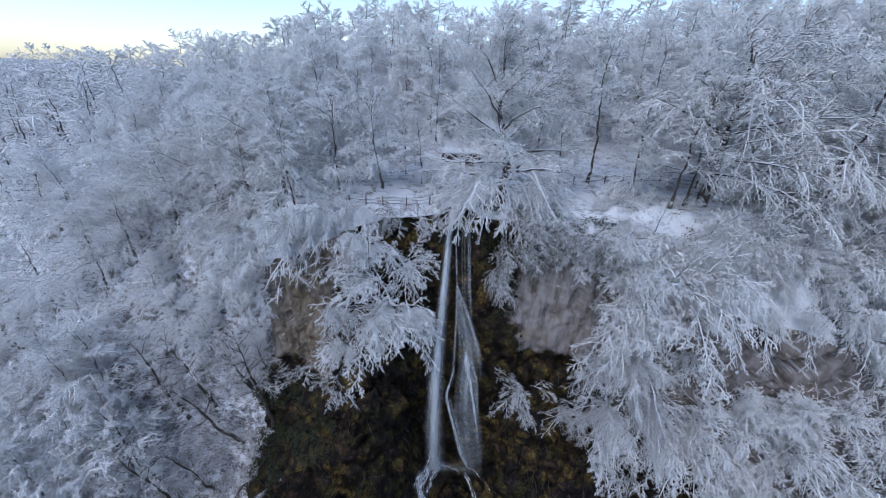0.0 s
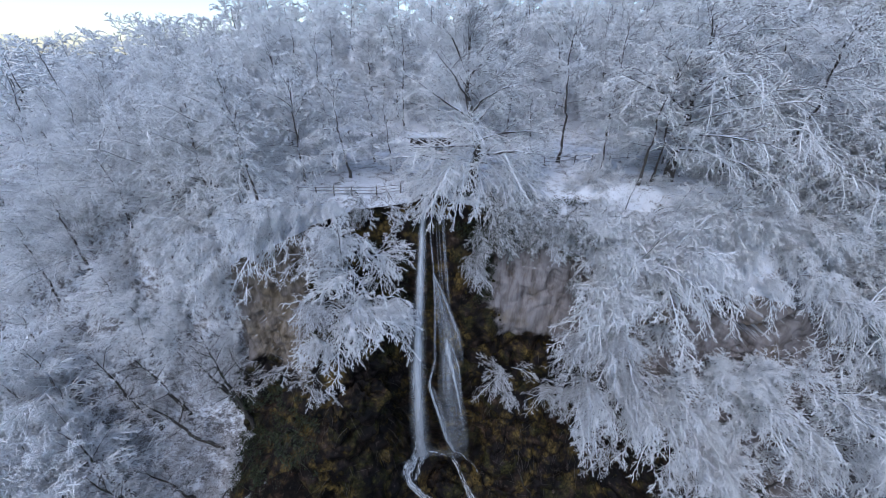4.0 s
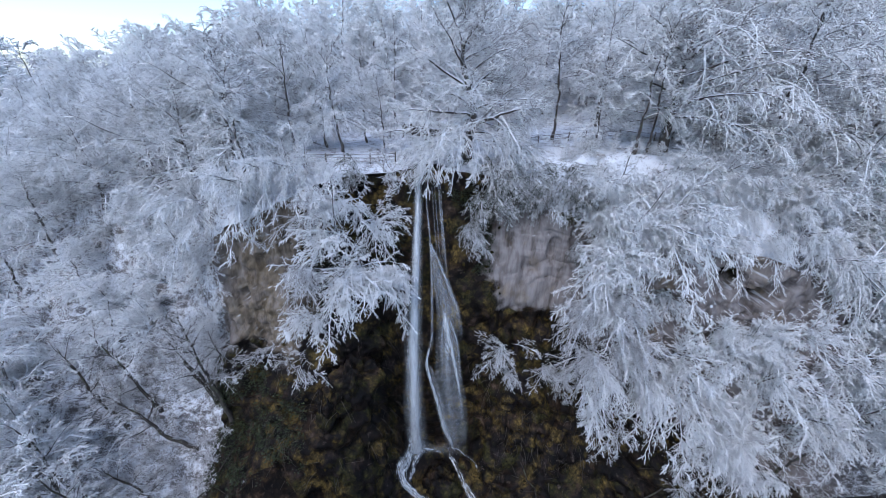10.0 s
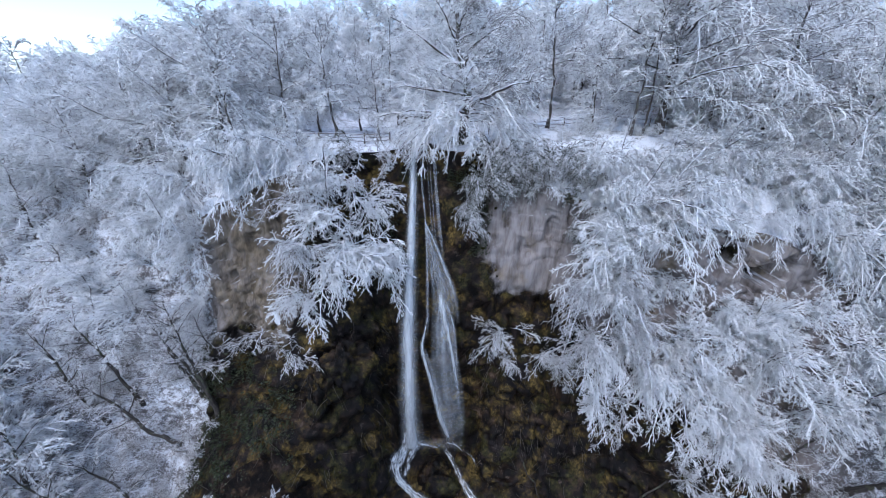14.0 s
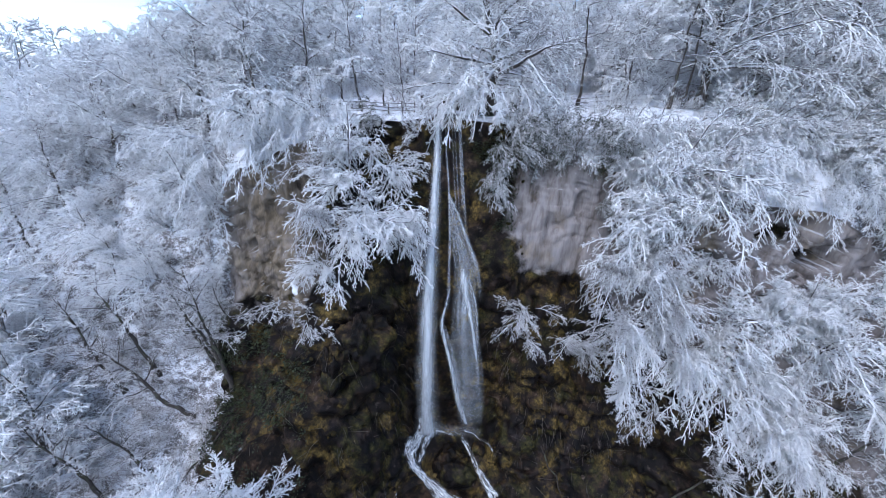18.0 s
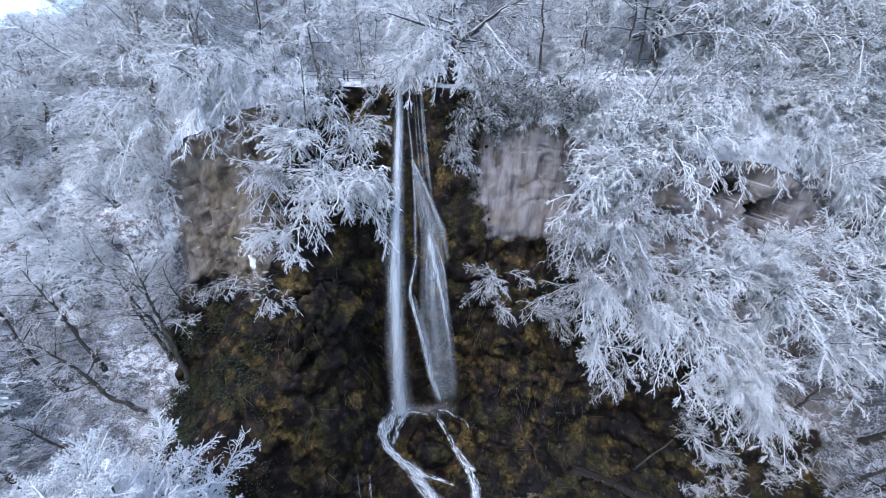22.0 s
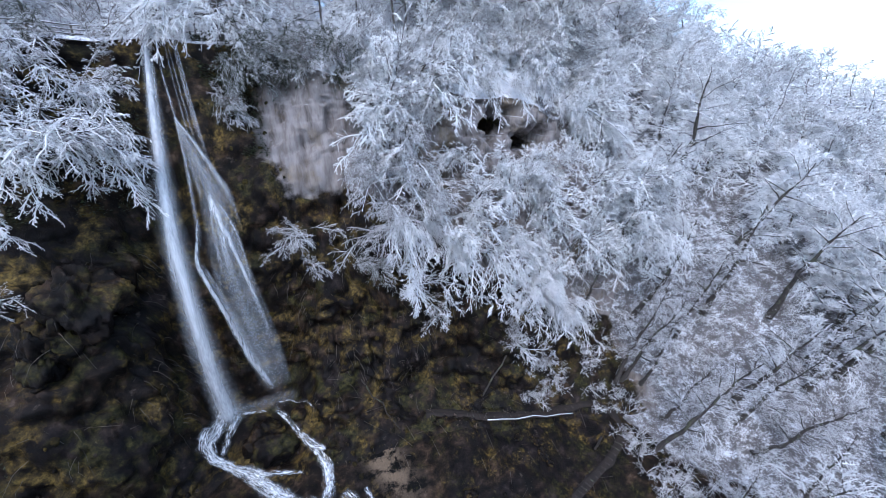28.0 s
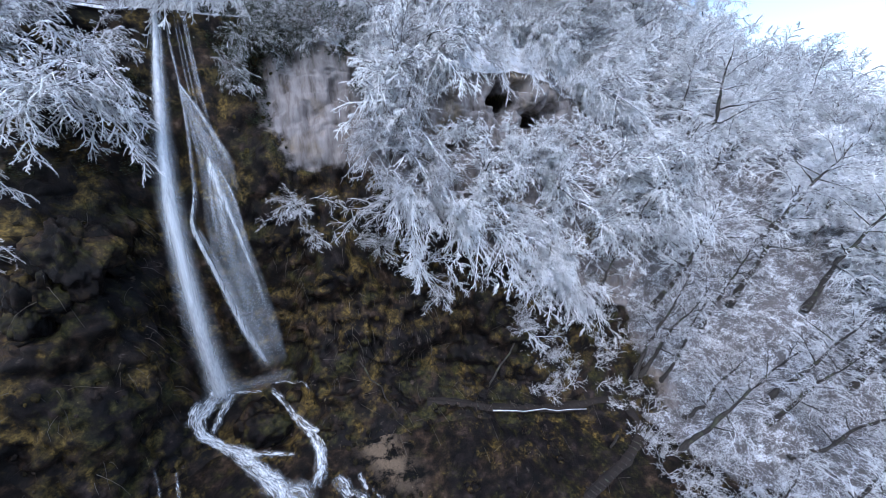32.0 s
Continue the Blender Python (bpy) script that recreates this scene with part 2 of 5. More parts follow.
def make_ground():
    """Snow with litter showing through, and wet moss-grown tufa where the snow has gone (attribute 'snow_cover')."""
    m, n, l, b = material("hillside")
    mid, fine = tex(n, l, 0.9, 6, 0.65, (0.75, 0.75, 1.35)), tex(n, l, 7.0, 5, 0.7)
    at = n.new("ShaderNodeAttribute")
    at.attribute_name = "snow_cover"
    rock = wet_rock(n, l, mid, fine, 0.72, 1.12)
    dirt = n.new("ShaderNodeAttribute")
    dirt.attribute_name = "dirt"
    grit = maths(n, l, "MULTIPLY", dirt.outputs["Fac"], ramp(n, l, mid, [(0.40, (0, 0, 0)), (0.52, (1, 1, 1))]))
    rock = mix(n, l, grit, rock, mix(n, l, fine, (0.05, 0.035, 0.022), (0.24, 0.175, 0.12)))
    litter = mix(n, l, fine, (0.045, 0.04, 0.04), (0.24, 0.225, 0.225))
    wood = n.new("ShaderNodeAttribute")
    wood.attribute_name = "litter"
    thin = maths(n, l, "ADD", maths(n, l, "MULTIPLY", maths(n, l, "SUBTRACT", fine, 0.5), 2.2), maths(n, l, "MULTIPLY", maths(n, l, "SUBTRACT", mid, 0.5), 1.6))
    thin = maths(n, l, "ADD", thin, wood.outputs["Fac"])
    snow = mix(n, l, ramp(n, l, thin, [(0.40, (0, 0, 0)), (0.62, (1, 1, 1))]), SNOW, litter)
    edge = maths(n, l, "ADD", at.outputs["Fac"], maths(n, l, "MULTIPLY", maths(n, l, "SUBTRACT", mid, 0.5), 1.3))
    edge = maths(n, l, "ADD", edge, maths(n, l, "MULTIPLY", maths(n, l, "SUBTRACT", fine, 0.5), 0.9))
    k = ramp(n, l, edge, [(0.42, (0, 0, 0)), (0.58, (1, 1, 1))])
    l.new(mix(n, l, k, rock, snow), b.inputs["Base Color"])
    l.new(ramp(n, l, k, [(0, (0.7,) * 3), (1, (0.9,) * 3)]), b.inputs["Roughness"])
    b.inputs["Specular IOR Level"].default_value = 0.15
    bump(n, l, b, maths(n, l, "ADD", mid, maths(n, l, "MULTIPLY", fine, 0.4)), 0.9, 0.25)
    return m


def make_cliff():
    """Pale tufa with grey curtains and rust; brown and mossy near the water, and darkened as painted shade in the caves
    (attribute 'wet').
    """
    m, n, l, b = material("tufa_cliff")
    streak = tex(n, l, 0.8, 6, 0.6, (1.6, 1.6, 0.28))
    mid, fine, big = tex(n, l, 0.7, 6, 0.65), tex(n, l, 5.0, 6, 0.7), tex(n, l, 0.22, 4)
    at = n.new("ShaderNodeAttribute")
    at.attribute_name = "wet"
    pale = ramp(n, l, streak, [(0.27, (0.05, 0.042, 0.036)), (0.40, (0.17, 0.148, 0.14)), (0.56, (0.27, 0.245, 0.24)), (0.8, (0.34, 0.315, 0.315))])
    rust = ramp(n, l, mid, [(0.35, (0.13, 0.095, 0.06)), (0.65, (0.36, 0.28, 0.18))])
    pale = mix(n, l, ramp(n, l, big, [(0.52, (0, 0, 0)), (0.72, (0.8, 0.8, 0.8))]), pale, rust)
    stain = n.new("ShaderNodeAttribute")
    stain.attribute_name = "dirt"
    umber = ramp(n, l, streak, [(0.3, (0.045, 0.034, 0.023)), (0.5, (0.15, 0.118, 0.082)), (0.72, (0.25, 0.21, 0.165))])
    pale = mix(n, l, maths(n, l, "MULTIPLY", stain.outputs["Fac"], ramp(n, l, mid, [(0.34, (0.45,) * 3), (0.56, (1.0,) * 3)]), True), pale, umber)
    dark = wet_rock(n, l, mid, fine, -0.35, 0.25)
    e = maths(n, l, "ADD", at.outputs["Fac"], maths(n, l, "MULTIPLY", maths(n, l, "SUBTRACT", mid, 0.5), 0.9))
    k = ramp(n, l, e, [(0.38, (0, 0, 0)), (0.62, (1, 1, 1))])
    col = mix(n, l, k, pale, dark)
    up = upward(n, l, 0.93, 1.02, mid, 0.3)
    up = maths(n, l, "MULTIPLY", up, maths(n, l, "SUBTRACT", 1.0, at.outputs["Fac"], True))
    l.new(mix(n, l, up, col, SNOW), b.inputs["Base Color"])
    l.new(ramp(n, l, k, [(0, (0.9,) * 3), (1, (0.65,) * 3)]), b.inputs["Roughness"])
    b.inputs["Specular IOR Level"].default_value = 0.18
    bump(n, l, b, maths(n, l, "ADD", maths(n, l, "ADD", streak, mid), maths(n, l, "MULTIPLY", fine, 0.5)), 0.7, 0.2)
    return m


GROUND, CLIFF = make_ground(), make_cliff()

# ---- the lie of the land: a profile (y, z) from the valley to the far hill, at stations along x ----
# the climb to (-400, 75) is an unseen hillside, added to block low sky light
FRONT, BACK = [(-400, 75), (-90, -42)], [(260, 58), (900, 30)]
STATIONS = [
    (-420, [(-400, 75), (-90, -30), (20, -12), (60, 0), (90, 12), (110, 20), (130, 26), (150, 32), (180, 38), (210, 43), (260, 47), (320, 50), (520, 46), (900, 30)]),
    (-160, [(-400, 75), (-90, -48), (-20, -30), (20, -16), (40, -6), (55, 3), (62, 9), (70, 15), (85, 26), (110, 36), (160, 45), (200, 48), (320, 44), (900, 30)]),
    (-80, FRONT + [(-45, -28), (-15, -12), (0, -2), (12, 8), (20, 16), (28, 24), (38, 31), (55, 36), (95, 45), (140, 49)] + BACK),
    (-45, FRONT + [(-45, -26), (-20, -10), (-8, -1), (0, 6), (6, 14), (12, 24), (20, 33), (38, 39.5), (75, 50), (120, 59)] + BACK),
    (-27, FRONT + [(-45, -25), (-20, -10), (-8, -3), (0, 3.5), (4, 11), (7, 24), (12, 34), (30, 38.5), (70, 51), (120, 64)] + BACK),
    (-21, FRONT + [(-45, -25), (-20, -9), (-6, 2), (-0.5, 8), (0.5, 21), (1, 31), (6, 36.5), (30, 38.5), (70, 50), (120, 63)] + BACK),
    (-16, FRONT + [(-45, -25), (-20, -9), (-7, 7), (-1.5, 17.5), (-0.3, 25), (0.5, 33), (5, 37), (30, 38.5), (70, 50), (120, 63)] + BACK),
    (-9, FRONT + [(-45, -24), (-20, -10), (-10, 0), (-5, 18), (-1, 24), (2.2, 36), (6, 37.3), (30, 38.5), (70, 50), (120, 63)] + BACK),
    (-4.5, FRONT + [(-45, -23), (-20, -11), (-7.5, -3.5), (-3, 14), (1.0, 26), (3.8, 36.5), (8, 37.3), (30, 38.5), (70, 50), (120, 63)] + BACK),
    (-1.5, FRONT + [(-45, -22), (-20, -11), (-4.5, -3.4), (1.0, -0.2), (2.2, 20), (4.3, 36.8), (8, 37.2), (30, 38.4), (70, 50), (120, 63)] + BACK),
    (1.5, FRONT + [(-45, -22), (-20, -11), (-4.5, -3.4), (1.0, -0.4), (0.4, 19), (4.4, 36.8), (8, 37.2), (30, 38.4), (70, 50), (120, 63)] + BACK),
    (4.5, FRONT + [(-45, -22), (-20, -11), (-5, -4), (1.0, -1.0), (0, 18), (4.2, 36.6), (8, 37.2), (30, 38.5), (70, 50), (120, 63)] + BACK),
    (9, FRONT + [(-45, -22), (-20, -12), (-8, -5), (-2.6, 5), (0, 24), (3, 36), (7, 37.3), (30, 38.5), (70, 50), (120, 63)] + BACK),
    (15, FRONT + [(-45, -22), (-20, -13), (-8.5, -4.5), (-3.6, 0.5), (-0.8, 26), (-0.2, 33.5), (6, 38.0), (30, 40.0), (70, 50), (120, 63)] + BACK),
    (22, FRONT + [(-45, -23), (-22, -13), (-9.5, -5), (-5.4, -2.0), (-2.5, 22), (-1.5, 31.5), (5, 38.6), (30, 40.5), (70, 50), (120, 63)] + BACK),
    (28, FRONT + [(-45, -24), (-24, -14), (-11, -6.5), (-7.0, -3.6), (-4.8, 20), (-3.5, 31), (5, 38.8), (30, 41), (70, 50), (120, 63)] + BACK),
    (36, FRONT + [(-45, -24), (-26, -15), (-12, -9), (-8.4, -5.8), (-6.5, 18), (-5, 30), (4, 38.6), (30, 41), (70, 51), (120, 64)] + BACK),
    (46, FRONT + [(-50, -22), (-30, -14), (-16, -8), (-11, -1), (-6, 16), (-3, 26), (6, 37), (30, 43), (70, 55), (120, 65)] + BACK),
    (60, FRONT + [(-55, -20), (-38, -12), (-22, -2), (-15, 6), (-8, 16), (-2, 25), (8, 36), (30, 45), (75, 58), (120, 66)] + BACK),
    (90, [(-400, 75), (-110, -40), (-70, -22), (-44, -8), (-30, 2), (-18, 10), (-8, 18), (2, 25), (14, 35), (35, 46), (75, 58), (120, 64), (260, 58), (900, 30)]),
    (160, [(-400, 75), (-110, -40), (-50, -14), (-20, 4), (0, 19), (15, 28), (28, 35), (40, 41), (55, 48), (80, 55), (120, 60), (160, 62), (290, 56), (900, 30)]),
    (420, [(-400, 75), (-110, -30), (-40, -5), (20, 20), (60, 36), (90, 44), (120, 50), (140, 54), (170, 58), (200, 60), (240, 62), (290, 62), (500, 50), (900, 30)]),
]
ROWS_PER = [6, 6, 16, 30, 46, 60, 62, 14, 14, 18, 14, 8, 6]
XS = np.concatenate([np.linspace(-420, -80, 30)[:-1], np.linspace(-80, -34, 60)[:-1], np.linspace(-34, 50, 340)[:-1], np.linspace(50, 110, 70)[:-1], np.linspace(110, 420, 30)])
sx = np.array([s[0] for s in STATIONS], float)
ctl = np.array([s[1] for s in STATIONS], float)


def smooth_lerp(x):
    """The profile's control points at every x: straight between stations, then evened out."""
    span = np.clip((np.abs(x) - 40) * 0.12, 1.6, 25)
    out = 0
    for o in (-0.8, -0.4, 0, 0.4, 0.8):
        xx = np.clip(x + o * span, -420, 420)
        out = out + np.stack([np.stack([np.interp(xx, sx, ctl[:, k, c]) for c in (0, 1)], -1) for k in range(ctl.shape[1])], 1)
    return out / 5


prof = smooth_lerp(XS)
rows, seg_start = [], []
for k, cnt in enumerate(ROWS_PER):
    seg_start.append(len(rows))
    p0, p1 = prof[:, max(k - 1, 0)], prof[:, k]
    p2, p3 = prof[:, k + 1], prof[:, min(k + 2, prof.shape[1] - 1)]
    for s in np.arange(cnt) / cnt:
        lin = p1 + (p2 - p1) * s
        cr = 0.5 * (2 * p1 + (p2 - p0) * s + (2 * p0 - 5 * p1 + 4 * p2 - p3) * s ** 2 + (3 * p1 - p0 - 3 * p2 + p3) * s ** 3)
        rows.append(0.75 * lin + 0.25 * cr if 2 <= k <= 8 else lin)
rows.append(prof[:, -1])
LAND = np.zeros((len(XS), len(rows), 3))
LAND[:, :, 0] = XS[:, None]
LAND[:, :, 1:] = np.stack(rows, 1)
V_FOOT, V_RIM = seg_start[4], seg_start[7]

du = np.gradient(LAND, axis=0)
dv = np.gradient(LAND, axis=1)
nrm = unit(np.cross(du, dv))
flat = LAND.reshape(-1, 3)
steep = np.clip(1.15 - nrm[:, :, 2], 0, 1).reshape(-1)
near = np.clip(1.4 - np.abs(flat[:, 0] - 8) / 60, 0.0, 1)
rough = fbm(flat * (0.16, 0.16, 0.10), 3, 3) * 1.1 + fbm(flat * (0.55, 0.55, 0.3), 3, 11) * 0.55
knobs = np.abs(fbm(flat * (0.8, 0.8, 0.6), 3, 21)) * 0.7 + fbm(flat * 2.3, 2, 31) * 0.14
gap = np.exp(-((flat[:, 0] - 1.5) / 4.5) ** 2) * (flat[:, 2] < 38) * (flat[:, 1] > -8)
calm = 1 - 0.6 * np.exp(-((flat[:, 0] - 14) / 5) ** 4) * np.clip((flat[:, 2] - 20) / 3, 0, 1)
amp = calm * steep ** 1.5 * near * (1 - 0.75 * gap) * np.clip((37.5 - flat[:, 2]) / 3, 0.1, 1)
hump = fbm(flat * (0.02, 0.02, 0), 3, 51) * 4 * np.clip((np.abs(flat[:, 0]) + np.abs(flat[:, 1] - 10) - 60) / 60, 0, 1)
for hx, hz, rx, rz, deep in [(31.6, 27.7, 1.3, 1.5, 5.5), (33.2, 28.9, 1.8, 0.5, 2.5), (36.2, 25.6, 2.4, 1.0, 4.0), (34.6, 27.2, 0.9, 0.9, -0.9), (38.6, 26.6, 1.2, 0.7, 2.0), (25.9, 23.6, 0.8, 2.2, 3.0), (11.8, 27.0, 0.5, 1.2, 0.7), (16.6, 30.5, 0.5, 1.6, 0.9), (-16.5, 27.5, 0.7, 1.5, 0.9), (-19.0, 23.5, 0.9, 0.8, 0.9), (27.5, 24.0, 0.8, 1.6, 2.2), (14.4, 29.4, 0.6, 1.3, 1.1), (-6.5, 34.3, 2.6, 0.8, 1.3), (17.5, 36.2, 1.2, 0.7, 1.5),
                             (36.6, 28.4, 1.6, 1.0, -0.9), (30.2, 29.2, 1.0, 1.0, -0.6), (-6.8, 15.5, 2.0, 2.6, -1.6), (-9.5, 11.5, 1.6, 0.8, 1.4), (20.0, 13.5, 3.0, 0.8, 1.6), (20.0, 11.3, 3.6, 1.0, -1.2), (12.0, 8.0, 3.0, 1.2, 1.2)]:
    q = ((flat[:, 0] - hx) / rx) ** 2 + ((flat[:, 2] - hz) / rz) ** 2
    flat[:, 1] += deep * np.exp(-(q * np.clip(1 + 0.9 * fbm(flat * 0.9, 3, 161), 0.3, 2.5)) ** 2) * (flat[:, 1] < 12)
crack = 0.7 * np.exp(-(fbm(flat * (0.4, 0.4, 0.13), 3, 111) / 0.07) ** 2) + 0.45 * np.exp(-(fbm(flat * (0.2, 0.2, 0.7), 2, 121) / 0.08) ** 2)
ledges = (1.6 * np.abs(fbm(flat * (0.2, 0.2, 0.42), 3, 171)) - 0.5) * np.clip((21 - flat[:, 2]) / 4, 0, 1)
flat += nrm.reshape(-1, 3) * ((rough - knobs - crack - ledges) * amp)[:, None]
apron = np.clip((28 - np.abs(flat[:, 0] - 6)) / 8, 0, 1) * np.clip((-1 - flat[:, 1]) / 4, 0, 1) * (flat[:, 1] > -40) * np.clip(1 - steep, 0, 1)
flat[:, 2] += apron * (fbm(flat * (0.45, 0.45, 0.2), 4, 131, 0.6) * 0.7 - np.abs(fbm(flat * (1.1, 1.1, 0.3), 2, 141)) * 0.25)
flat[:, 2] += hump + fbm(flat * (0.3, 0.3, 0), 3, 61) * 0.25 * near * (1 - gap)
LAND = flat.reshape(LAND.shape)


def land_z(x, y):
    """Height of the ground at (x, y), taken from the top of the sheet."""
    i = int(np.argmin(np.abs(XS - x)))
    col = LAND[i]
    return float(np.interp(y, np.maximum.accumulate(col[:, 1]), col[:, 2]))


def sheet(name, v0, v1, mat, label, category, attr, values):
    block = LAND[:, v0:v1 + 1]
    v = block.reshape(-1, 3)
    me = mesh_of(name, v, grid_faces(block.shape[0], block.shape[1]), mat, True, [(attr, values(v)), ("litter", forest_floor(v)), ("dirt", dirt_share(v))])
    return tagged(new(name, me), label, category, kind="structure")


def forest_floor(v):
    """How much leaf litter shows through the snow: more under the woods. Raised beyond y -40 so the unseen opposite
    slope bounces less light.
    """
    x, y = v[:, 0], v[:, 1]
    wood = np.clip((y - 27 - 2 * np.sin(x * 0.3)) / 4, 0, 1)
    side = np.clip((np.abs(x - 8) - 27) / 4, 0, 1)
    terrace = np.clip((y - 1) / 3, 0, 1) * np.clip((34 - y) / 3, 0, 1)
    return 0.2 + np.maximum(np.maximum(0.06 * wood, np.where(x < 0, 0.34, 0.48) * side), np.maximum(0.16 * terrace, 0.4 * np.clip((-40 - y) / 20, 0, 1)))


def bare_share(v):
    """1 on the wet, snowless apron round the foot of the fall."""
    x, z = v[:, 0], v[:, 2]
    zz = np.clip(z, -14, 20)
    left, right = -13 - (17 - zz) * 0.62, 10 + (20 - zz) * 1.15
    wob = fbm(v * 0.25, 3, 71) * 2.0
    d = np.minimum(x - left, right - x) + wob
    return np.clip(d / 2.5 + 0.5, 0, 1) * (v[:, 1] < 30)


def snow_low(v):
    return 1 - bare_share(v)


def snow_high(v):
    lip = np.exp(-((v[:, 0] - 1) / 3.0) ** 2) * np.exp(-np.clip(v[:, 1] - 4, 0, 99) / 3.0)
    return 1.0 - 0.9 * lip


def wet_and_cave_shade(v):
    x, z = v[:, 0], v[:, 2]
    wob = fbm(v * 0.22, 3, 81)
    core = np.clip(1.6 - np.abs(x - 2.0) / (6.0 + 1.6 * wob), 0, 1)
    core = np.maximum(core, np.clip((x + 12.5 + 1.5 * wob) / 2, 0, 1) * (x < 2))
    low = np.clip((18.5 + 4.2 * np.clip(x / 9, 0, 1) - 0.42 * np.clip(x - 14, 0, 30) + 2 * wob - z) / 3, 0, 1) * np.clip((x + 27) / 4, 0, 1) * np.clip((29.5 + 2.0 * np.clip(11 - z, 0, 9) - x) / 4, 0, 1)
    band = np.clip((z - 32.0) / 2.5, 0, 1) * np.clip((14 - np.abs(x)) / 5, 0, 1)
    # shade of the three carved hollows, put into the rock colour through this mask
    cave_shade = 0.95 * np.exp(-(((x - 32.0) / 1.8) ** 2 + ((z - 27.8) / 1.5) ** 2)) + 0.75 * np.exp(-(((x - 36.8) / 2.6) ** 2 + ((z - 25.6) / 1.3) ** 2)) + 0.7 * np.exp(-(((x - 26) / 1.0) ** 2 + ((z - 23.6) / 2.0) ** 2))
    return np.clip(np.maximum.reduce([core, low, band, cave_shade]), 0, 1)


def dirt_share(v):
    """Pale trodden dirt beside the foot of the fall, and the brown stain of the rock wall over the hanging bushes."""
    stained = np.exp(-((v[:, 0] + 16.5) / 5.5) ** 4) * np.clip((v[:, 2] - 14) / 4, 0, 1) * (v[:, 1] < 6)
    return np.maximum(stained, np.maximum(1.9 * np.exp(-((v[:, 0] - 12.6 + 0.35 * (v[:, 1] + 7)) / 1.5) ** 2) * np.exp(-((v[:, 1] + 8.0) / 3.6) ** 2), 0.8 * np.exp(-((v[:, 0] - 12.6) / 1.5) ** 2 - ((v[:, 1] + 4.6) / 1.4) ** 2)))


sheet("ground", 0, V_FOOT, GROUND, "steep snowy slope with bare wet mossy apron below the fall", "ground", "snow_cover", snow_low)
rock_face = sheet("cliff", V_FOOT, V_RIM, CLIFF, "pale grey tufa cliff, dark and mossy beside the water, with shade painted into its recesses", "cliff", "wet", wet_and_cave_shade)
mesh = rock_face.data
mesh.materials.append(GROUND)
where = np.array([p.center[:] for p in mesh.polygons])
edge = fbm(where * 0.3, 3, 91) * 3
mesh.polygons.foreach_set("material_index", ((where[:, 0] < -25 + edge) | (where[:, 0] > 47 + edge)).astype(np.int32))
cover = mesh.attributes.new("snow_cover", "FLOAT", "POINT")
cover.data.foreach_set("value", np.ones(len(mesh.vertices), np.float32))
sheet("plateau", V_RIM, LAND.shape[1] - 1, GROUND, "snow-covered terrace and wooded hill above the cliff", "ground", "snow_cover", snow_high)


# ---- trees ----
def shoots(rng, o, d, length, sag, r, count, lo, hi, ang, ratio, droop, flatness, up):
    """Side shoots of given shoots, set alternately along them and fanned in a flattish spray."""
    n = len(o)
    idx = np.repeat(np.arange(n), count)
    turn = np.tile(np.arange(count), n)
    m = len(idx)
    s = lo + (hi - lo) * (turn + rng.random(m)) / count
    po = bend(o[idx], d[idx], length[idx], sag[idx], s)
    way = unit(d[idx] + 2 * sag[idx] * s[:, None])
    side = unit(np.cross(way, np.array([0, 0, 1.0])) + 1e-6)
    over = np.cross(side, way)
    sign = np.where((turn + idx) % 2 == 0, -1, 1)
    spin = rng.normal(0, 1 - flatness, m) * 1.6
    out = side * (sign * np.cos(spin))[:, None] + over * np.sin(spin)[:, None]
    a = np.radians(rng.normal(ang, 13, m))
    nd = unit(way * np.cos(a)[:, None] + out * np.sin(a)[:, None] + np.array([0, 0, up]))
    nl = length[idx] * ratio * (1.15 - 0.75 * s) * rng.uniform(0.6, 1.35, m)
    ns = np.zeros((m, 3))
    ns[:, 2] = -droop * rng.uniform(0.4, 1.5, m)
    nr = r[idx] * (1 - 0.7 * s) * 0.55
    return po, nd, nl, ns, nr


def crown_from(rng, o, d, length, sag, r, fine, droop, twig_r, up=0.06, flatness=0.6, ratios=(0.48, 0.42, 0.46)):
    """Branches, twigs and twiglets on given limbs; the twigs carry the frost."""
    c2, c3, c4 = fine
    b = shoots(rng, o, d, length, sag, r, c2, 0.1, 1.0, 46, ratios[0], droop, flatness - 0.2, up)
    t = shoots(rng, *b, c3, 0.12, 1.0, 46, ratios[1], droop * 1.1, flatness, up)
    q = shoots(rng, *t, c4, 0.2, 1.1, 48, ratios[2], droop * 0.8, flatness, up)
    if twig_r > 0.1:
        pieces = [tubes(*b[:4], np.maximum(b[4], twig_r * 1.5), np.full(len(b[0]), twig_r * 0.8), 2, 3), cones(*t[:4], np.full(len(t[0]), twig_r * 1.15)), cones(*q[:4], np.full(len(q[0]), twig_r) * rng.uniform(0.7, 1.2, len(q[0])))]
    else:
        pieces = [tubes(*b[:4], np.maximum(b[4], twig_r * 1.7), np.full(len(b[0]), twig_r * 0.8), 4, 3),
                  tubes(*t[:4], np.full(len(t[0]), twig_r * 0.85), np.full(len(t[0]), twig_r * 0.5), 2, 3),
                  spindles(*q[:4], np.full(len(q[0]), twig_r) * rng.uniform(0.7, 1.3, len(q[0])))]
    return joined(pieces)


def crooked(made, seed):
    """Bends every limb and twig a little this way and that."""
    v, f = made
    off = [0.2 * vnoise(v * 0.27 + 13 * c, seed + c) + 0.16 * vnoise(v * 0.8 + 31 * c, seed + c) + 0.09 * vnoise(v * 2.4 + 57 * c, seed + c) + 0.035 * vnoise(v * 6.0 + 91 * c, seed + c) for c in range(3)]
    return v + np.stack(off, 1), f


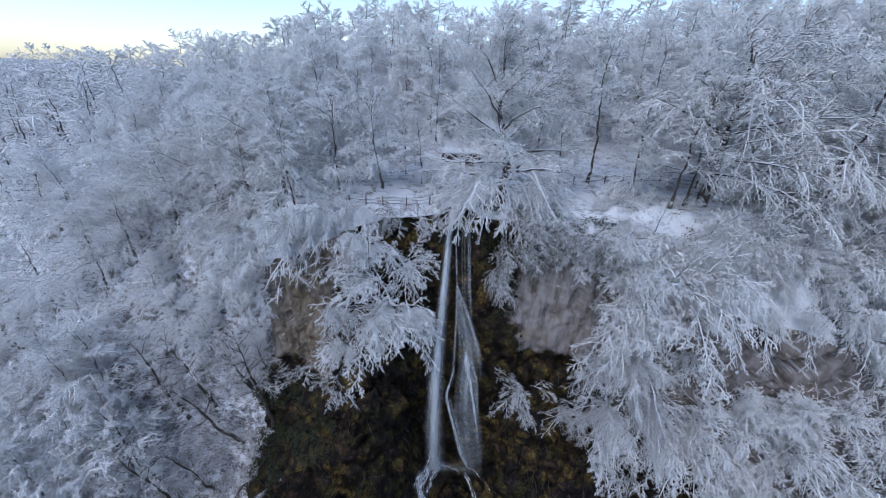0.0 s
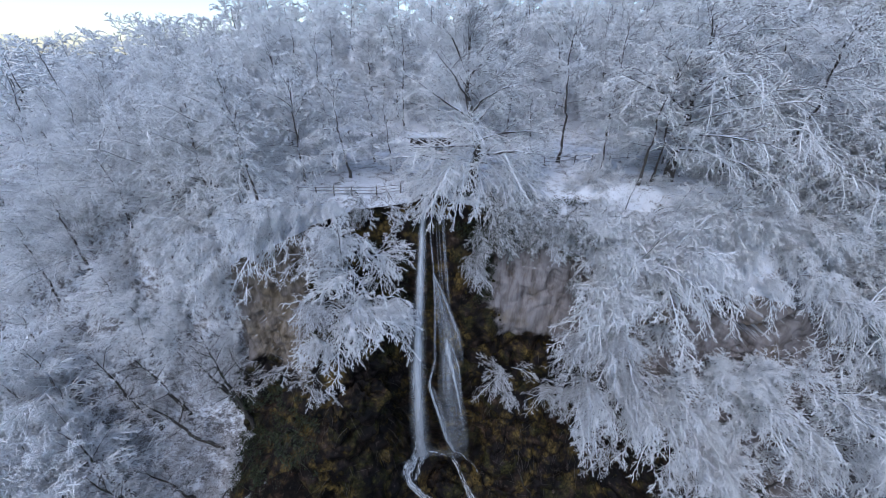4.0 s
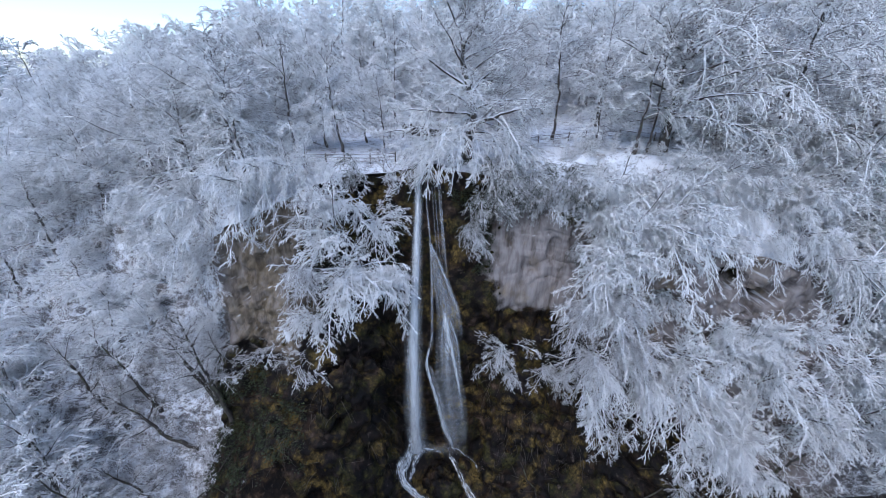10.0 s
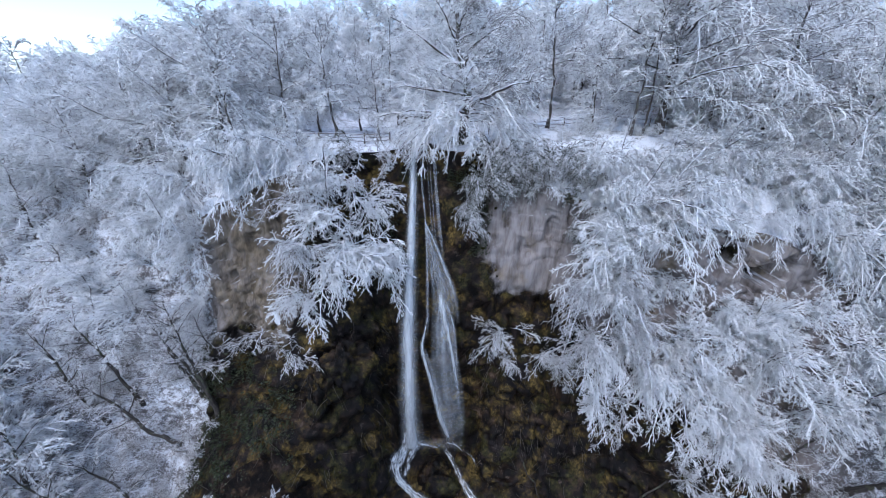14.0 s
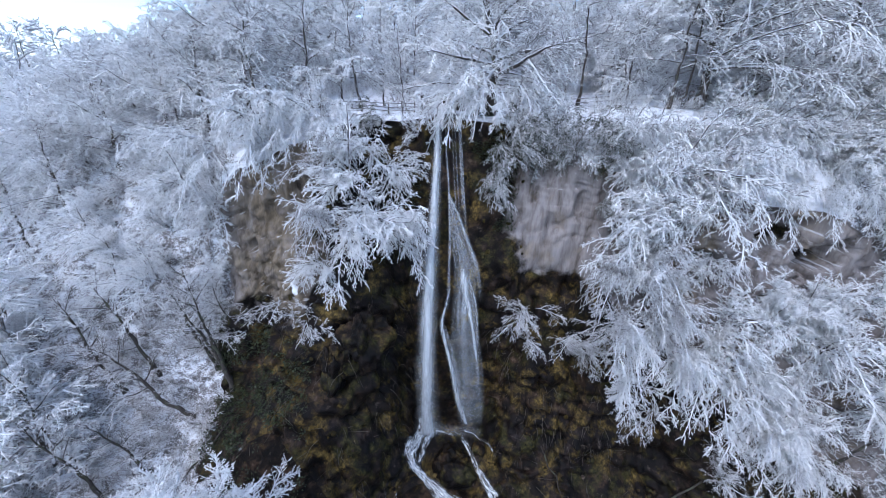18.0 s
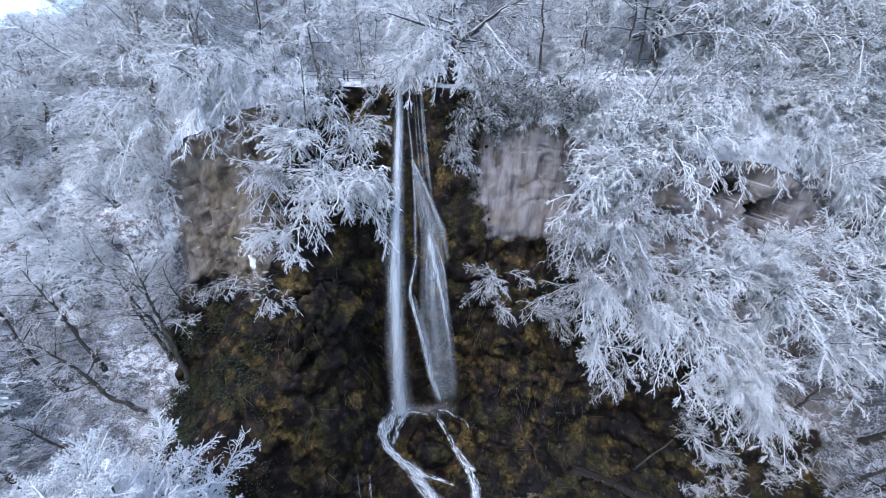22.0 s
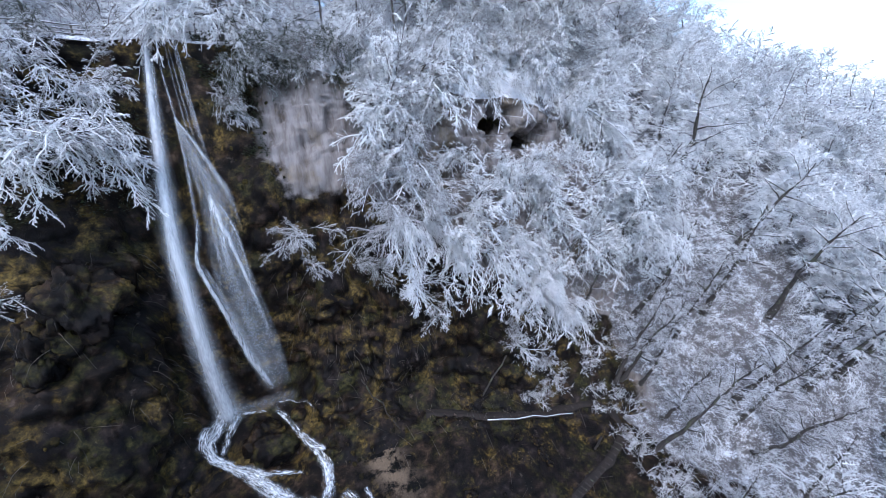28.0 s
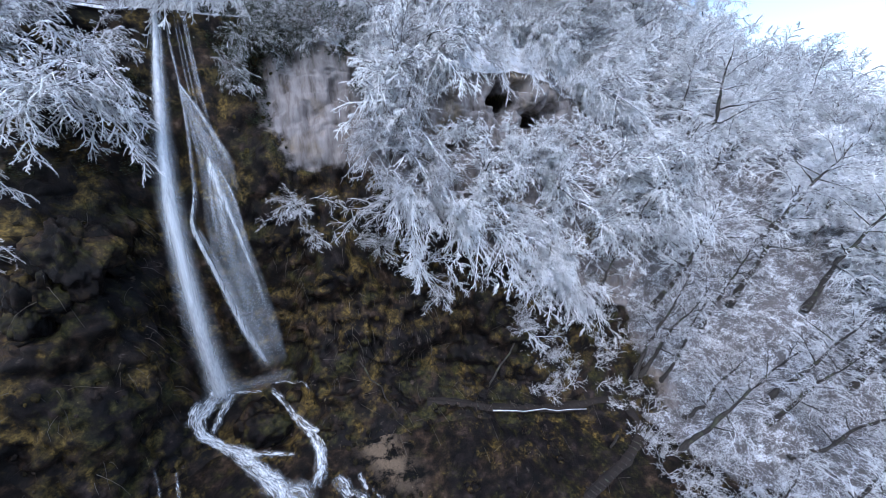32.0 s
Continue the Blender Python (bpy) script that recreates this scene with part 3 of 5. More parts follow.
def tree_meshes(seed, height, spread, bole, limbs, fine, droop=0.25, trunk_r=None, twig_r=0.035, frost=None, low=10, bark=None, cut=(5, 5), ratios=(0.48, 0.42, 0.46)):
    """A bare broad-leaved tree: the mesh of trunk and limbs, and the mesh of the frosted crown."""
    rng = np.random.default_rng(seed)
    r = trunk_r or height * 0.014
    k = 7
    s = np.linspace(0, 1, k + 1)
    wob = np.cumsum(rng.normal(0, height * 0.014, (k + 1, 2)), 0) * s[:, None]
    pts = np.stack([wob[:, 0], wob[:, 1], height * 0.9 * s], 1)
    rad = r * (1 - 0.86 * s) * np.where(s == 0, 1.35, 1)
    many = np.linspace(0, 1, 29)
    pieces = [tube_along(np.stack([np.interp(many, s, pts[:, c]) for c in range(3)], 1), np.interp(many, s, rad), 7)]
    pos = bole + (0.93 - bole) * np.linspace(0, 1, limbs) ** 0.9
    po = np.stack([np.interp(pos, s, pts[:, c]) for c in range(3)], 1)
    turn = np.arange(limbs) * 2.39996 + rng.normal(0, 0.35, limbs)
    rel = (pos - bole) / (1 - bole)
    el = np.radians(low + 55 * rel ** 1.4 + rng.normal(0, 9, limbs))
    ld = np.stack([np.cos(turn) * np.cos(el), np.sin(turn) * np.cos(el), np.sin(el)], 1)
    ll = spread * (1.0 - 0.6 * rel ** 1.8) * rng.uniform(0.7, 1.2, limbs)
    ls = np.zeros((limbs, 3))
    ls[:, 2] = -droop * rng.uniform(0.2, 1.1, limbs)
    lr = np.maximum(np.interp(pos, s, rad) * 0.5, 0.04)
    arms = tubes(po, ld, ll, ls, lr, np.full(limbs, 0.02), *cut)
    crown = crown_from(rng, po, ld, ll, ls, lr, fine, droop, twig_r, ratios=ratios)
    return mesh_of("trunk", *crooked(joined(pieces), seed), bark or BARK), mesh_of("crown", *crooked(crown, seed), frost or FROST), mesh_of("limbwork", *crooked(joined([arms]), seed), bark or BARK)


def tree_thing(meshes, label, group, at, name="tree"):
    ob = empty(name, label, "tree", group, at)
    part("trunk", meshes[0], ob, "dark grey-brown bark with snow on the upper sides")
    part("crown", meshes[1], ob, "fine twigs white with hoar frost")
    part("limbwork", meshes[2], ob, "dark limbs with a ridge of snow")
    return ob


def stand(x, y, turn, size, tip=0.0, tip_dir=0.0, dz=-0.25, z=None):
    """A pose on the ground: turned, scaled, and tipped by some degrees towards the compass way tip_dir."""
    zz = land_z(x, y) if z is None else z
    return pose(x, y, zz + dz) @ pose(0, 0, 0, 0, 0, tip_dir) @ pose(0, 0, 0, 0, tip, 0) @ pose(0, 0, 0, 0, 0, turn - tip_dir) @ Matrix.Diagonal((size, size, size, 1))


WIDE = (0.52, 0.48, 0.5)
KINDS = [tree_meshes(100 + i, 16 + (i % 3) * 1.5, 8.8 + 0.9 * (i % 2), 0.14 + 0.03 * (i % 3), 26, (10, 10, 4), droop=0.24 + 0.07 * (i % 3), twig_r=0.042, low=8, trunk_r=0.25, ratios=WIDE) for i in range(4)]
SLIM = [tree_meshes(200 + i, 18 + 2 * i, 5.8, 0.3, 20, (9, 8, 4), droop=0.22, trunk_r=0.19, twig_r=0.042, low=10, ratios=WIDE) for i in range(3)]
MID = [tree_meshes(400 + i, 15 + i, 8.2 + 0.5 * (i % 2), 0.15, 22, (9, 8, 4), droop=0.24, trunk_r=0.2, twig_r=0.055, low=8, frost=FROST_HAZE, ratios=WIDE) for i in range(4)]
FAR = [tree_meshes(300 + i, 15 + i, 8.0, 0.15, 12, (6, 5, 2), droop=0.22, twig_r=0.12, trunk_r=0.2, cut=(2, 3), ratios=(0.52, 0.5, 0.5)) for i in range(3)]
BARE = [tree_meshes(600 + i, 16 + i, 5.0, 0.35, 13, (7, 7, 4), droop=0.12, trunk_r=0.28, twig_r=0.024, frost=FROST_THIN, bark=TRUNK, ratios=WIDE) for i in range(2)]
STOUT = [tree_meshes(620 + i, 19 + i, 6.0, 0.42, 13, (8, 8, 4), droop=0.15, trunk_r=0.42, twig_r=0.032, bark=TRUNK) for i in range(2)]
LIGHT = [tree_meshes(640 + i, 12 + i, 5.8, 0.24, 17, (9, 9, 4), droop=0.28, trunk_r=0.17, twig_r=0.038, low=12, ratios=WIDE) for i in range(3)]
OLD = tree_meshes(660, 17, 11.0, 0.26, 24, (11, 11, 4), droop=0.28, trunk_r=0.5, twig_r=0.042, low=14, ratios=WIDE)
TOP = tree_meshes(680, 25, 5.6, 0.6, 28, (10, 11, 6), droop=0.12, trunk_r=0.2, twig_r=0.026, low=26, ratios=(0.5, 0.46, 0.46))
RIM = "trees on the rim of the cliff"
FOREST = "frosted trees of the hill wood"
SLOPE = "trees on the steep side slopes"
BUSH = "frosted bushes hanging from the cliff"


def below_ridge(x, y, size):
    """Keeps the trees on the falling shoulder of the hill below its skyline."""
    if x > -20:
        return size
    top = 34.6 + (y + 36) * (0.397 + 0.256 * max(-1.6, (x + 0.5) / (y + 36)))
    return min(size, (top - land_z(x, y)) / 18.0)


HERO = [
    (-18.2, 4.6, 0.95, LIGHT[0], 4, "dark-trunked tree with drooping white branches on the cliff edge"),
    (-21, 8.5, 0.8, KINDS[1], 2, "frosted beech with low spreading branches on the cliff edge"),
    (-9.3, 10.8, 1.0, LIGHT[1], 9, "slender leaning tree white with frost on the snowy terrace"),
    (-14.6, 9.7, 0.95, LIGHT[2], 3, "slim frosted tree on the snowy terrace"),
    (-12.0, 13.8, 0.9, LIGHT[0], 5, "slim frosted tree on the snowy terrace"),
    (-16.5, 15.5, 0.85, LIGHT[1], 4, "slim frosted tree on the snowy terrace"),
    (-4.5, 14, 0.7, LIGHT[2], 6, "small frosted tree on the snowy terrace"),
    (28.8, 6.8, 1.05, OLD, 3, "thick dark-trunked old beech under heavy frost at the cliff edge"),
    (24.6, 5.6, 0.85, SLIM[0], 6, "slim frosted tree with a dark trunk at the cliff edge"),
    (26.4, 6.4, 0.75, SLIM[1], 8, "slim frosted tree with a dark trunk at the cliff edge"),
    (18, 14.5, 0.95, SLIM[1], 8, "slim dark-trunked tree leaning beside the terrace fence"),
    (40, 5, 1.0, KINDS[2], 2, "wide frosted beech at the cliff edge"),
    (47, 2, 1.0, KINDS[0], 2, "wide frosted beech at the cliff edge"),
    (-27, 11, 0.95, KINDS[3], 2, "frosted beech at the cliff edge"),
    (36, 8.5, 0.75, KINDS[1], 2, "frosted beech at the cliff edge"),
    (44, 12, 0.9, KINDS[3], 2, "frosted beech at the back of the terrace"),
    (38, 17, 0.9, KINDS[1], 2, "frosted beech at the back of the terrace"),
    (-26, 19, 0.9, KINDS[0], 2, "frosted beech at the back of the terrace"),
    (-22, 27, 0.9, KINDS[2], 2, "frosted beech at the back of the terrace"),
    (-7.5, 18.5, 0.85, LIGHT[0], 4, "small frosted tree on the snowy terrace"),
    (-19.5, 20, 0.95, LIGHT[1], 4, "small frosted tree on the snowy terrace"),
    (12.5, 9.5, 0.75, LIGHT[2], 5, "small frosted tree on the terrace edge"),
    (21.5, 9, 0.85, LIGHT[0], 5, "small frosted tree on the terrace edge"),
    (33, 14, 0.9, KINDS[3], 3, "frosted beech behind the terrace fence"),
    (28, 24, 0.85, SLIM[2], 3, "slim frosted tree behind the terrace fence"),
    (13, 26, 0.85, SLIM[0], 3, "slim frosted tree behind the terrace fence"),
]
for i, (x, y, size, kind, tip, label) in enumerate(HERO):
    tree_thing(kind, label, RIM, stand(x, y, 47 * i, size, tip, 250))


def old_beech(x, y):
    """The broad old beech above the lip: a leaning trunk, a wide crown and long boughs that hang out over the water."""
    ob = empty("tree", "broad old beech with drooping white boughs over the waterfall", "tree", RIM, pose(x, y, land_z(x, y) - 0.3))
    rng = np.random.default_rng(690)
    rise = [(0, 0, 0), (0.1, -0.3, 2.4), (0.5, -0.4, 4.6), (0.1, -0.2, 7.0), (-0.6, 0.2, 10.0), (-0.9, 0.4, 13.5), (-0.8, 0.6, 16.5)]
    thick = [0.75, 0.55, 0.5, 0.42, 0.3, 0.19, 0.07]
    levels = np.linspace(3.0, 15.5, 22)
    pts, hs = np.array(rise, float), [q[2] for q in rise]
    many = np.linspace(0, 16.5, 34)
    trunk = [tube_along(np.stack([np.interp(many, hs, pts[:, c]) for c in range(3)], 1), np.interp(many, hs, thick), 9)]
    o = np.stack([np.interp(levels, hs, pts[:, c]) for c in range(3)], 1)
    turn = np.arange(22) * 2.39996 + 0.4
    rel = (levels - 3.4) / 12.1
    el = np.radians(14 + 52 * rel ** 1.2 + rng.normal(0, 7, 22))
    d = np.stack([np.cos(turn) * np.cos(el), np.sin(turn) * np.cos(el), np.sin(el)], 1)
    ll = 10.0 * (1 - 0.5 * rel ** 1.6) * rng.uniform(0.75, 1.15, 22)
    sag = np.zeros((22, 3))
    sag[:, 2] = -0.22 * rng.uniform(0.3, 1.2, 22)
    lr = np.interp(levels, hs, thick) * 0.5
    part("trunk", mesh_of("trunk", *crooked(joined(trunk), 690), BARK), ob, "thick dark trunk forking into heavy limbs")
    for k in range(22):
        part("limb", mesh_of("limb", *crooked(joined([tubes(o[k:k + 1], d[k:k + 1], ll[k:k + 1], sag[k:k + 1], lr[k:k + 1], np.full(1, 0.03), 8, 6)]), 690), BARK), ob)
    part("crown", mesh_of("crown", *crooked(crown_from(rng, o, d, ll, sag, lr, (15, 12, 4), 0.24, 0.04, ratios=WIDE), 690), FROST), ob, "fine twigs white with hoar frost")
    # boughs that reach out and hang: way across, way out, drop
    for k, (h, across, length, drop) in enumerate([(3.0, -2.2, 9.6, 0.48), (3.6, -1.4, 9.6, 0.62), (2.8, -0.85, 8.6, 0.76), (4.2, -0.3, 8.6, 0.86), (3.2, 0.1, 7.6, 0.86), (3.8, 0.5, 8.0, 0.74), (2.6, 1.0, 8.0, 0.56), (3.4, 1.8, 8.6, 0.46), (4.8, -0.6, 9.5, 0.7), (4.4, 0.9, 9.0, 0.62)]):
        root = np.array([[np.interp(h, hs, pts[:, c]) for c in range(3)]])
        way = unit(np.array([[across, -0.85, 0.32]]))
        hang = np.array([[0.0, 0.0, -drop]])
        limb = (root, way, np.array([length]), hang, np.array([0.13]))
        arms = shoots(rng, *limb, 6, 0.3, 0.9, 34, 0.62, 0.45, 0.35, 0.0)
        arms = tuple(np.concatenate([a, b]) for a, b in zip(limb, (arms[0], arms[1], arms[2], arms[3], np.full(6, 0.05))))
        bough = part("bough", mesh_of("bough", *crooked(joined([tubes(*arms[:4], arms[4], np.full(7, 0.03), 6, 5)]), 700 + k), LIMB), ob, "long drooping bough ridged with snow")
        part("twig_spray", mesh_of("twig_spray", *crooked(crown_from(rng, *arms, (6, 8, 4), 0.34, 0.036, up=-0.02, flatness=0.45, ratios=(0.4, 0.4, 0.46)), 700 + k), FROST), bough, "hanging twigs thick with hoar frost")
    return ob


old_beech(5.6, 8.4)

# trees on the steep slopes beside the apron: leaning away from the hill
LEANERS = [
    (-27.5, -1.3, 0.95, 0, 43, 178), (-22.9, -0.6, 1.0, 1, 15, 178), (-23.3, -0.2, 0.85, 0, 20, 180), (-21.4, 0.0, 0.65, 1, 9, 180), (-32.4, 1.3, 0.85, 1, 18, 180), (-36.4, 0.6, 0.9, 0, 23, 180), (-25.6, 1.6, 0.8, 1, 21, 180), (-29, -6, 0.7, 0, 25, 190), (-33, -8, 0.8, 1, 20, 200),
    (-39, -6, 0.9, 4, 14, 190), (-41, -14, 0.9, 5, 12, 200), (-34, -16, 0.85, 3, 14, 200), (-47, -10, 0.95, 6, 10, 180), (-27, -14, 0.7, 4, 18, 210), (-46, 0, 1.0, 5, 8, 180), (-52, -18, 1.0, 6, 6, 180), (-58, -8, 1.0, 4, 5, 180),
    (-14.6, -21.5, 1.2, 9, 3, 90), (-18.5, -22.5, 1.16, 9, 3, 90), (-22.5, -24, 1.1, 9, 4, 90), (-28, -27, 1.0, 9, 4, 90),
    (43.6, -12.0, 1.0, 0, 19, -53), (44.3, -12.3, 0.9, 1, 25, -53), (41.9, -18.5, 1.05, 1, 30, -53), (47.5, -10.4, 0.9, 7, 30, -53), (50.6, -24.6, 0.8, 0, 39, -53), (61.8, -24, 0.9, 7, 28, -53), (62.9, -19.4, 0.9, 7, 21, -53), (51.6, -22, 0.8, 1, 30, -53), (63.7, -26.2, 0.9, 8, 28, -53), (56, -15, 0.85, 8, 22, -53), (46, -17, 0.75, 0, 26, -53), (52, -14, 0.85, 1, 24, -50),
    (49.5, -8, 0.85, 7, 18, -45), (68, -24, 1.0, 8, 20, -50), (62, -31, 0.9, 1, 24, -50), (72, -16, 1.0, 4, 8, -20), (57, -8, 1.0, 8, 16, -45), (49, -29, 0.7, 1, 26, -30), (41, -26, 0.6, 0, 24, -30), (75, -30, 1.0, 5, 8, -20), (58, -36, 0.8, 4, 10, -30),
]
for i, (x, y, size, kind, tip, way) in enumerate(LEANERS):
    k = (BARE + [SLIM[0], SLIM[1], MID[0], MID[1], KINDS[1], STOUT[0], STOUT[1], TOP])[kind]
    tree_thing(k, "bare leaning tree with thinly frosted twigs on the snowy slope" if kind < 2 else "leaning tree white with frost on the steep snowy slope", SLOPE, stand(x, y, 61 * i, size, tip, way))

# more trees over the side slopes, on a jittered lattice
rng = np.random.default_rng(15)
for gx in list(np.arange(-72, -24, 6.5)) + list(np.arange(40, 92, 6.0)):
    for gy in np.arange(-32, 4, 6.0):
        x, y, a, b = gx + rng.uniform(-2.5, 2.5), gy + rng.uniform(-2.5, 2.5), rng.random(), rng.random()
        if (x < 0 and (y < -26 - (x + 24) * 0.2 or x > -30 and y < -8)) or (x > 0 and (y < -33 or x < 44 and -21 < y < -9)):
            continue
        if -35 < x < -19 and y < 4:
            continue
        if 36 < x < 68 and y < -9:
            if b < 0.5:
                tree_thing((BARE + STOUT)[int(a * 4)], "bare leaning tree with a dark trunk on the steep snowy slope", SLOPE, stand(x, y, a * 360, 0.65 + 0.4 * b, 20 + 14 * a, -52))
            continue
        k = (MID[int(a * 4)], KINDS[int(a * 4)], SLIM[int(a * 3)])[int(b * 2.8)] if x > 70 or x < -44 or x > 44 and y > -8 else (SLIM[int(a * 3)], BARE[int(a * 2)], KINDS[int(a * 4)])[int(b * 2.7)]
        tree_thing(k, "tree white with frost on the steep snowy slope", SLOPE, stand(x, y, a * 360, max(0.45, below_ridge(x, y, 0.65 + 0.3 * b)), 6 + 12 * a, 180 if x < 0 else -50))

# woods on the hill: a jittered lattice, clear of the terrace and the apron
rng = np.random.default_rng(5)


def wooded(x, y):
    if -24 < x < 46:
        return y > (35 if x < 8 else 29) + 2 * math.sin(x * 0.3)
    if x < 0:
        return y > 4
    return y > 2


made = 0
for gx in np.arange(-72, 100, 7.3):
    for gy in np.arange(-24, 62, 7.3):
        x, y = gx + rng.uniform(-3, 3), gy + rng.uniform(-3, 3)
        a, b = rng.random(), rng.random()
        if not wooded(x, y):
            continue
        close = y < 36 and abs(x - 8) < 60
        if close and made % 2 == 0:
            kind, label = KINDS[int(b * 4)], "spreading beech covered in hoar frost on the snowy slope"
        elif a < 0.12:
            kind, label = SLIM[int(b * 3)], "slim tall tree covered in hoar frost on the snowy hillside"
        else:
            kind, label = MID[int(b * 4)], "bare broad-leaved tree covered in hoar frost on the snowy hillside"
        size = (0.8 + 0.3 * b) * (0.85 if y < 10 else 1) * (0.86 if x < -38 else 1)
        size = max(0.5, below_ridge(x, y, size))
        tree_thing(kind, label, SLOPE if y < 26 else FOREST, stand(x, y, a * 360, size, 5 * b, 270))
        made += 1


def far_wood():
    """The woods that only show as a far canopy: joined trees."""
    rng = np.random.default_rng(9)
    data = []
    for tr, cr, arm in FAR:
        for me in (tr, cr, arm):
            v = np.empty(len(me.vertices) * 3, np.float32)
            me.vertices.foreach_get("co", v)
            f = np.empty(len(me.loops), np.int32)
            me.loops.foreach_get("vertex_index", f)
            data.append((v.reshape(-1, 3), f.reshape(-1, 3)))
    bark, twig = [], []
    for gx in np.arange(-230, 280, 11.5):
        for gy in np.arange(-20, 200, 11.5):
            x, y = gx + rng.uniform(-5, 5), gy + rng.uniform(-5, 5)
            k, a, s = rng.integers(3), rng.uniform(0, 6.28), rng.uniform(0.75, 1.2)
            if -75 < x < 103 and y < 64 or x < 0 and y < -x * 0.35 - 30 or x > 0 and y < -30 or y > 135 + abs(x) * 0.25 or y > 60 + abs(x) * 2.2 + 60:
                continue
            m = np.array([[math.cos(a), -math.sin(a), 0], [math.sin(a), math.cos(a), 0], [0, 0, 1]]) * s
            at = np.array([x, y, land_z(x, y) - 0.3])
            bark.append((data[3 * k][0] @ m.T + at, data[3 * k][1]))
            bark.append((data[3 * k + 2][0] @ m.T + at, data[3 * k + 2][1]))
            twig.append((data[3 * k + 1][0] @ m.T + at, data[3 * k + 1][1]))
    ob = empty("far_woods", "distant frosted woods on the hill ridge", "woods", kind="stuff")
    part("trunks", mesh_of("trunks", *joined(bark), BARK), ob)
    part("crowns", mesh_of("crowns", *joined(twig), FROST_HAZE), ob)


far_wood()


# ---- bushes that hang out from the cliff ----
def bush_meshes(seed, stems, length, aim, spread, fine, droop, twig_r=0.03, frost=None, stem_r=0.05):
    """Stems fanned from one root towards aim, sagging under the frost."""
    rng = np.random.default_rng(seed)
    aim = unit(np.array([aim], float))[0]
    d = unit(aim + rng.normal(0, spread, (stems, 3)))
    o = rng.normal(0, 0.25, (stems, 3))
    ll = length * rng.uniform(0.55, 1.15, stems)
    ls = np.zeros((stems, 3))
    ls[:, 2] = -droop * rng.uniform(0.4, 1.4, stems)
    lr = np.full(stems, stem_r + 0.006 * length)
    wood = tubes(o, d, ll, ls, lr, np.full(stems, 0.018), 6, 5)
    crown = crown_from(rng, o, d, ll, ls, lr, fine, droop, twig_r, up=0.02, flatness=0.55)
    return mesh_of("limbwork", *crooked(joined([wood]), seed), BARK if frost else LIMB), mesh_of("bush_crown", *crooked(crown, seed), frost or FROST)


def bush_thing(meshes, label, at, group=BUSH, name="bush"):
    ob = empty(name, label, "bush", group, at)
    part("limbwork", meshes[0], ob, "dark stems with a ridge of snow")
    part("crown", meshes[1], ob, "fine twigs thick with hoar frost")
    return ob


HANG = [bush_meshes(500 + i, 10, 6.6, (0.15 * (i - 1), -0.9, 0.3), 0.5, (8, 9, 4), 0.24, 0.04) for i in range(3)]
DOME = [bush_meshes(520 + i, 10, 5.6, (0, -0.6, 0.75), 0.55, (8, 9, 4), 0.2, 0.038) for i in range(3)]
SPRIG = [bush_meshes(540 + i, 6, 2.8, (0.2 * (i - 1), -0.8, 0.35), 0.6, (8, 8, 5), 0.22, 0.013, FROST_THIN, 0.008) for i in range(3)]
DROOP = [bush_meshes(560 + i, 8, 5.5, (0, -0.9, 0.05), 0.42, (8, 9, 4), 0.5, 0.038) for i in range(2)]
THIN = [bush_meshes(590 + i, 11, 6.6, (0.1 * i, -0.9, 0.25), 0.5, (9, 9, 4), 0.28, 0.024, FROST_GREY, 0.03) for i in range(2)]
FRINGE = [bush_meshes(580 + i, 8, 3.4, (0.1, -0.8, 0.1), 0.55, (9, 9, 4), 0.36, 0.022, FROST_LEAF, 0.015) for i in range(2)]

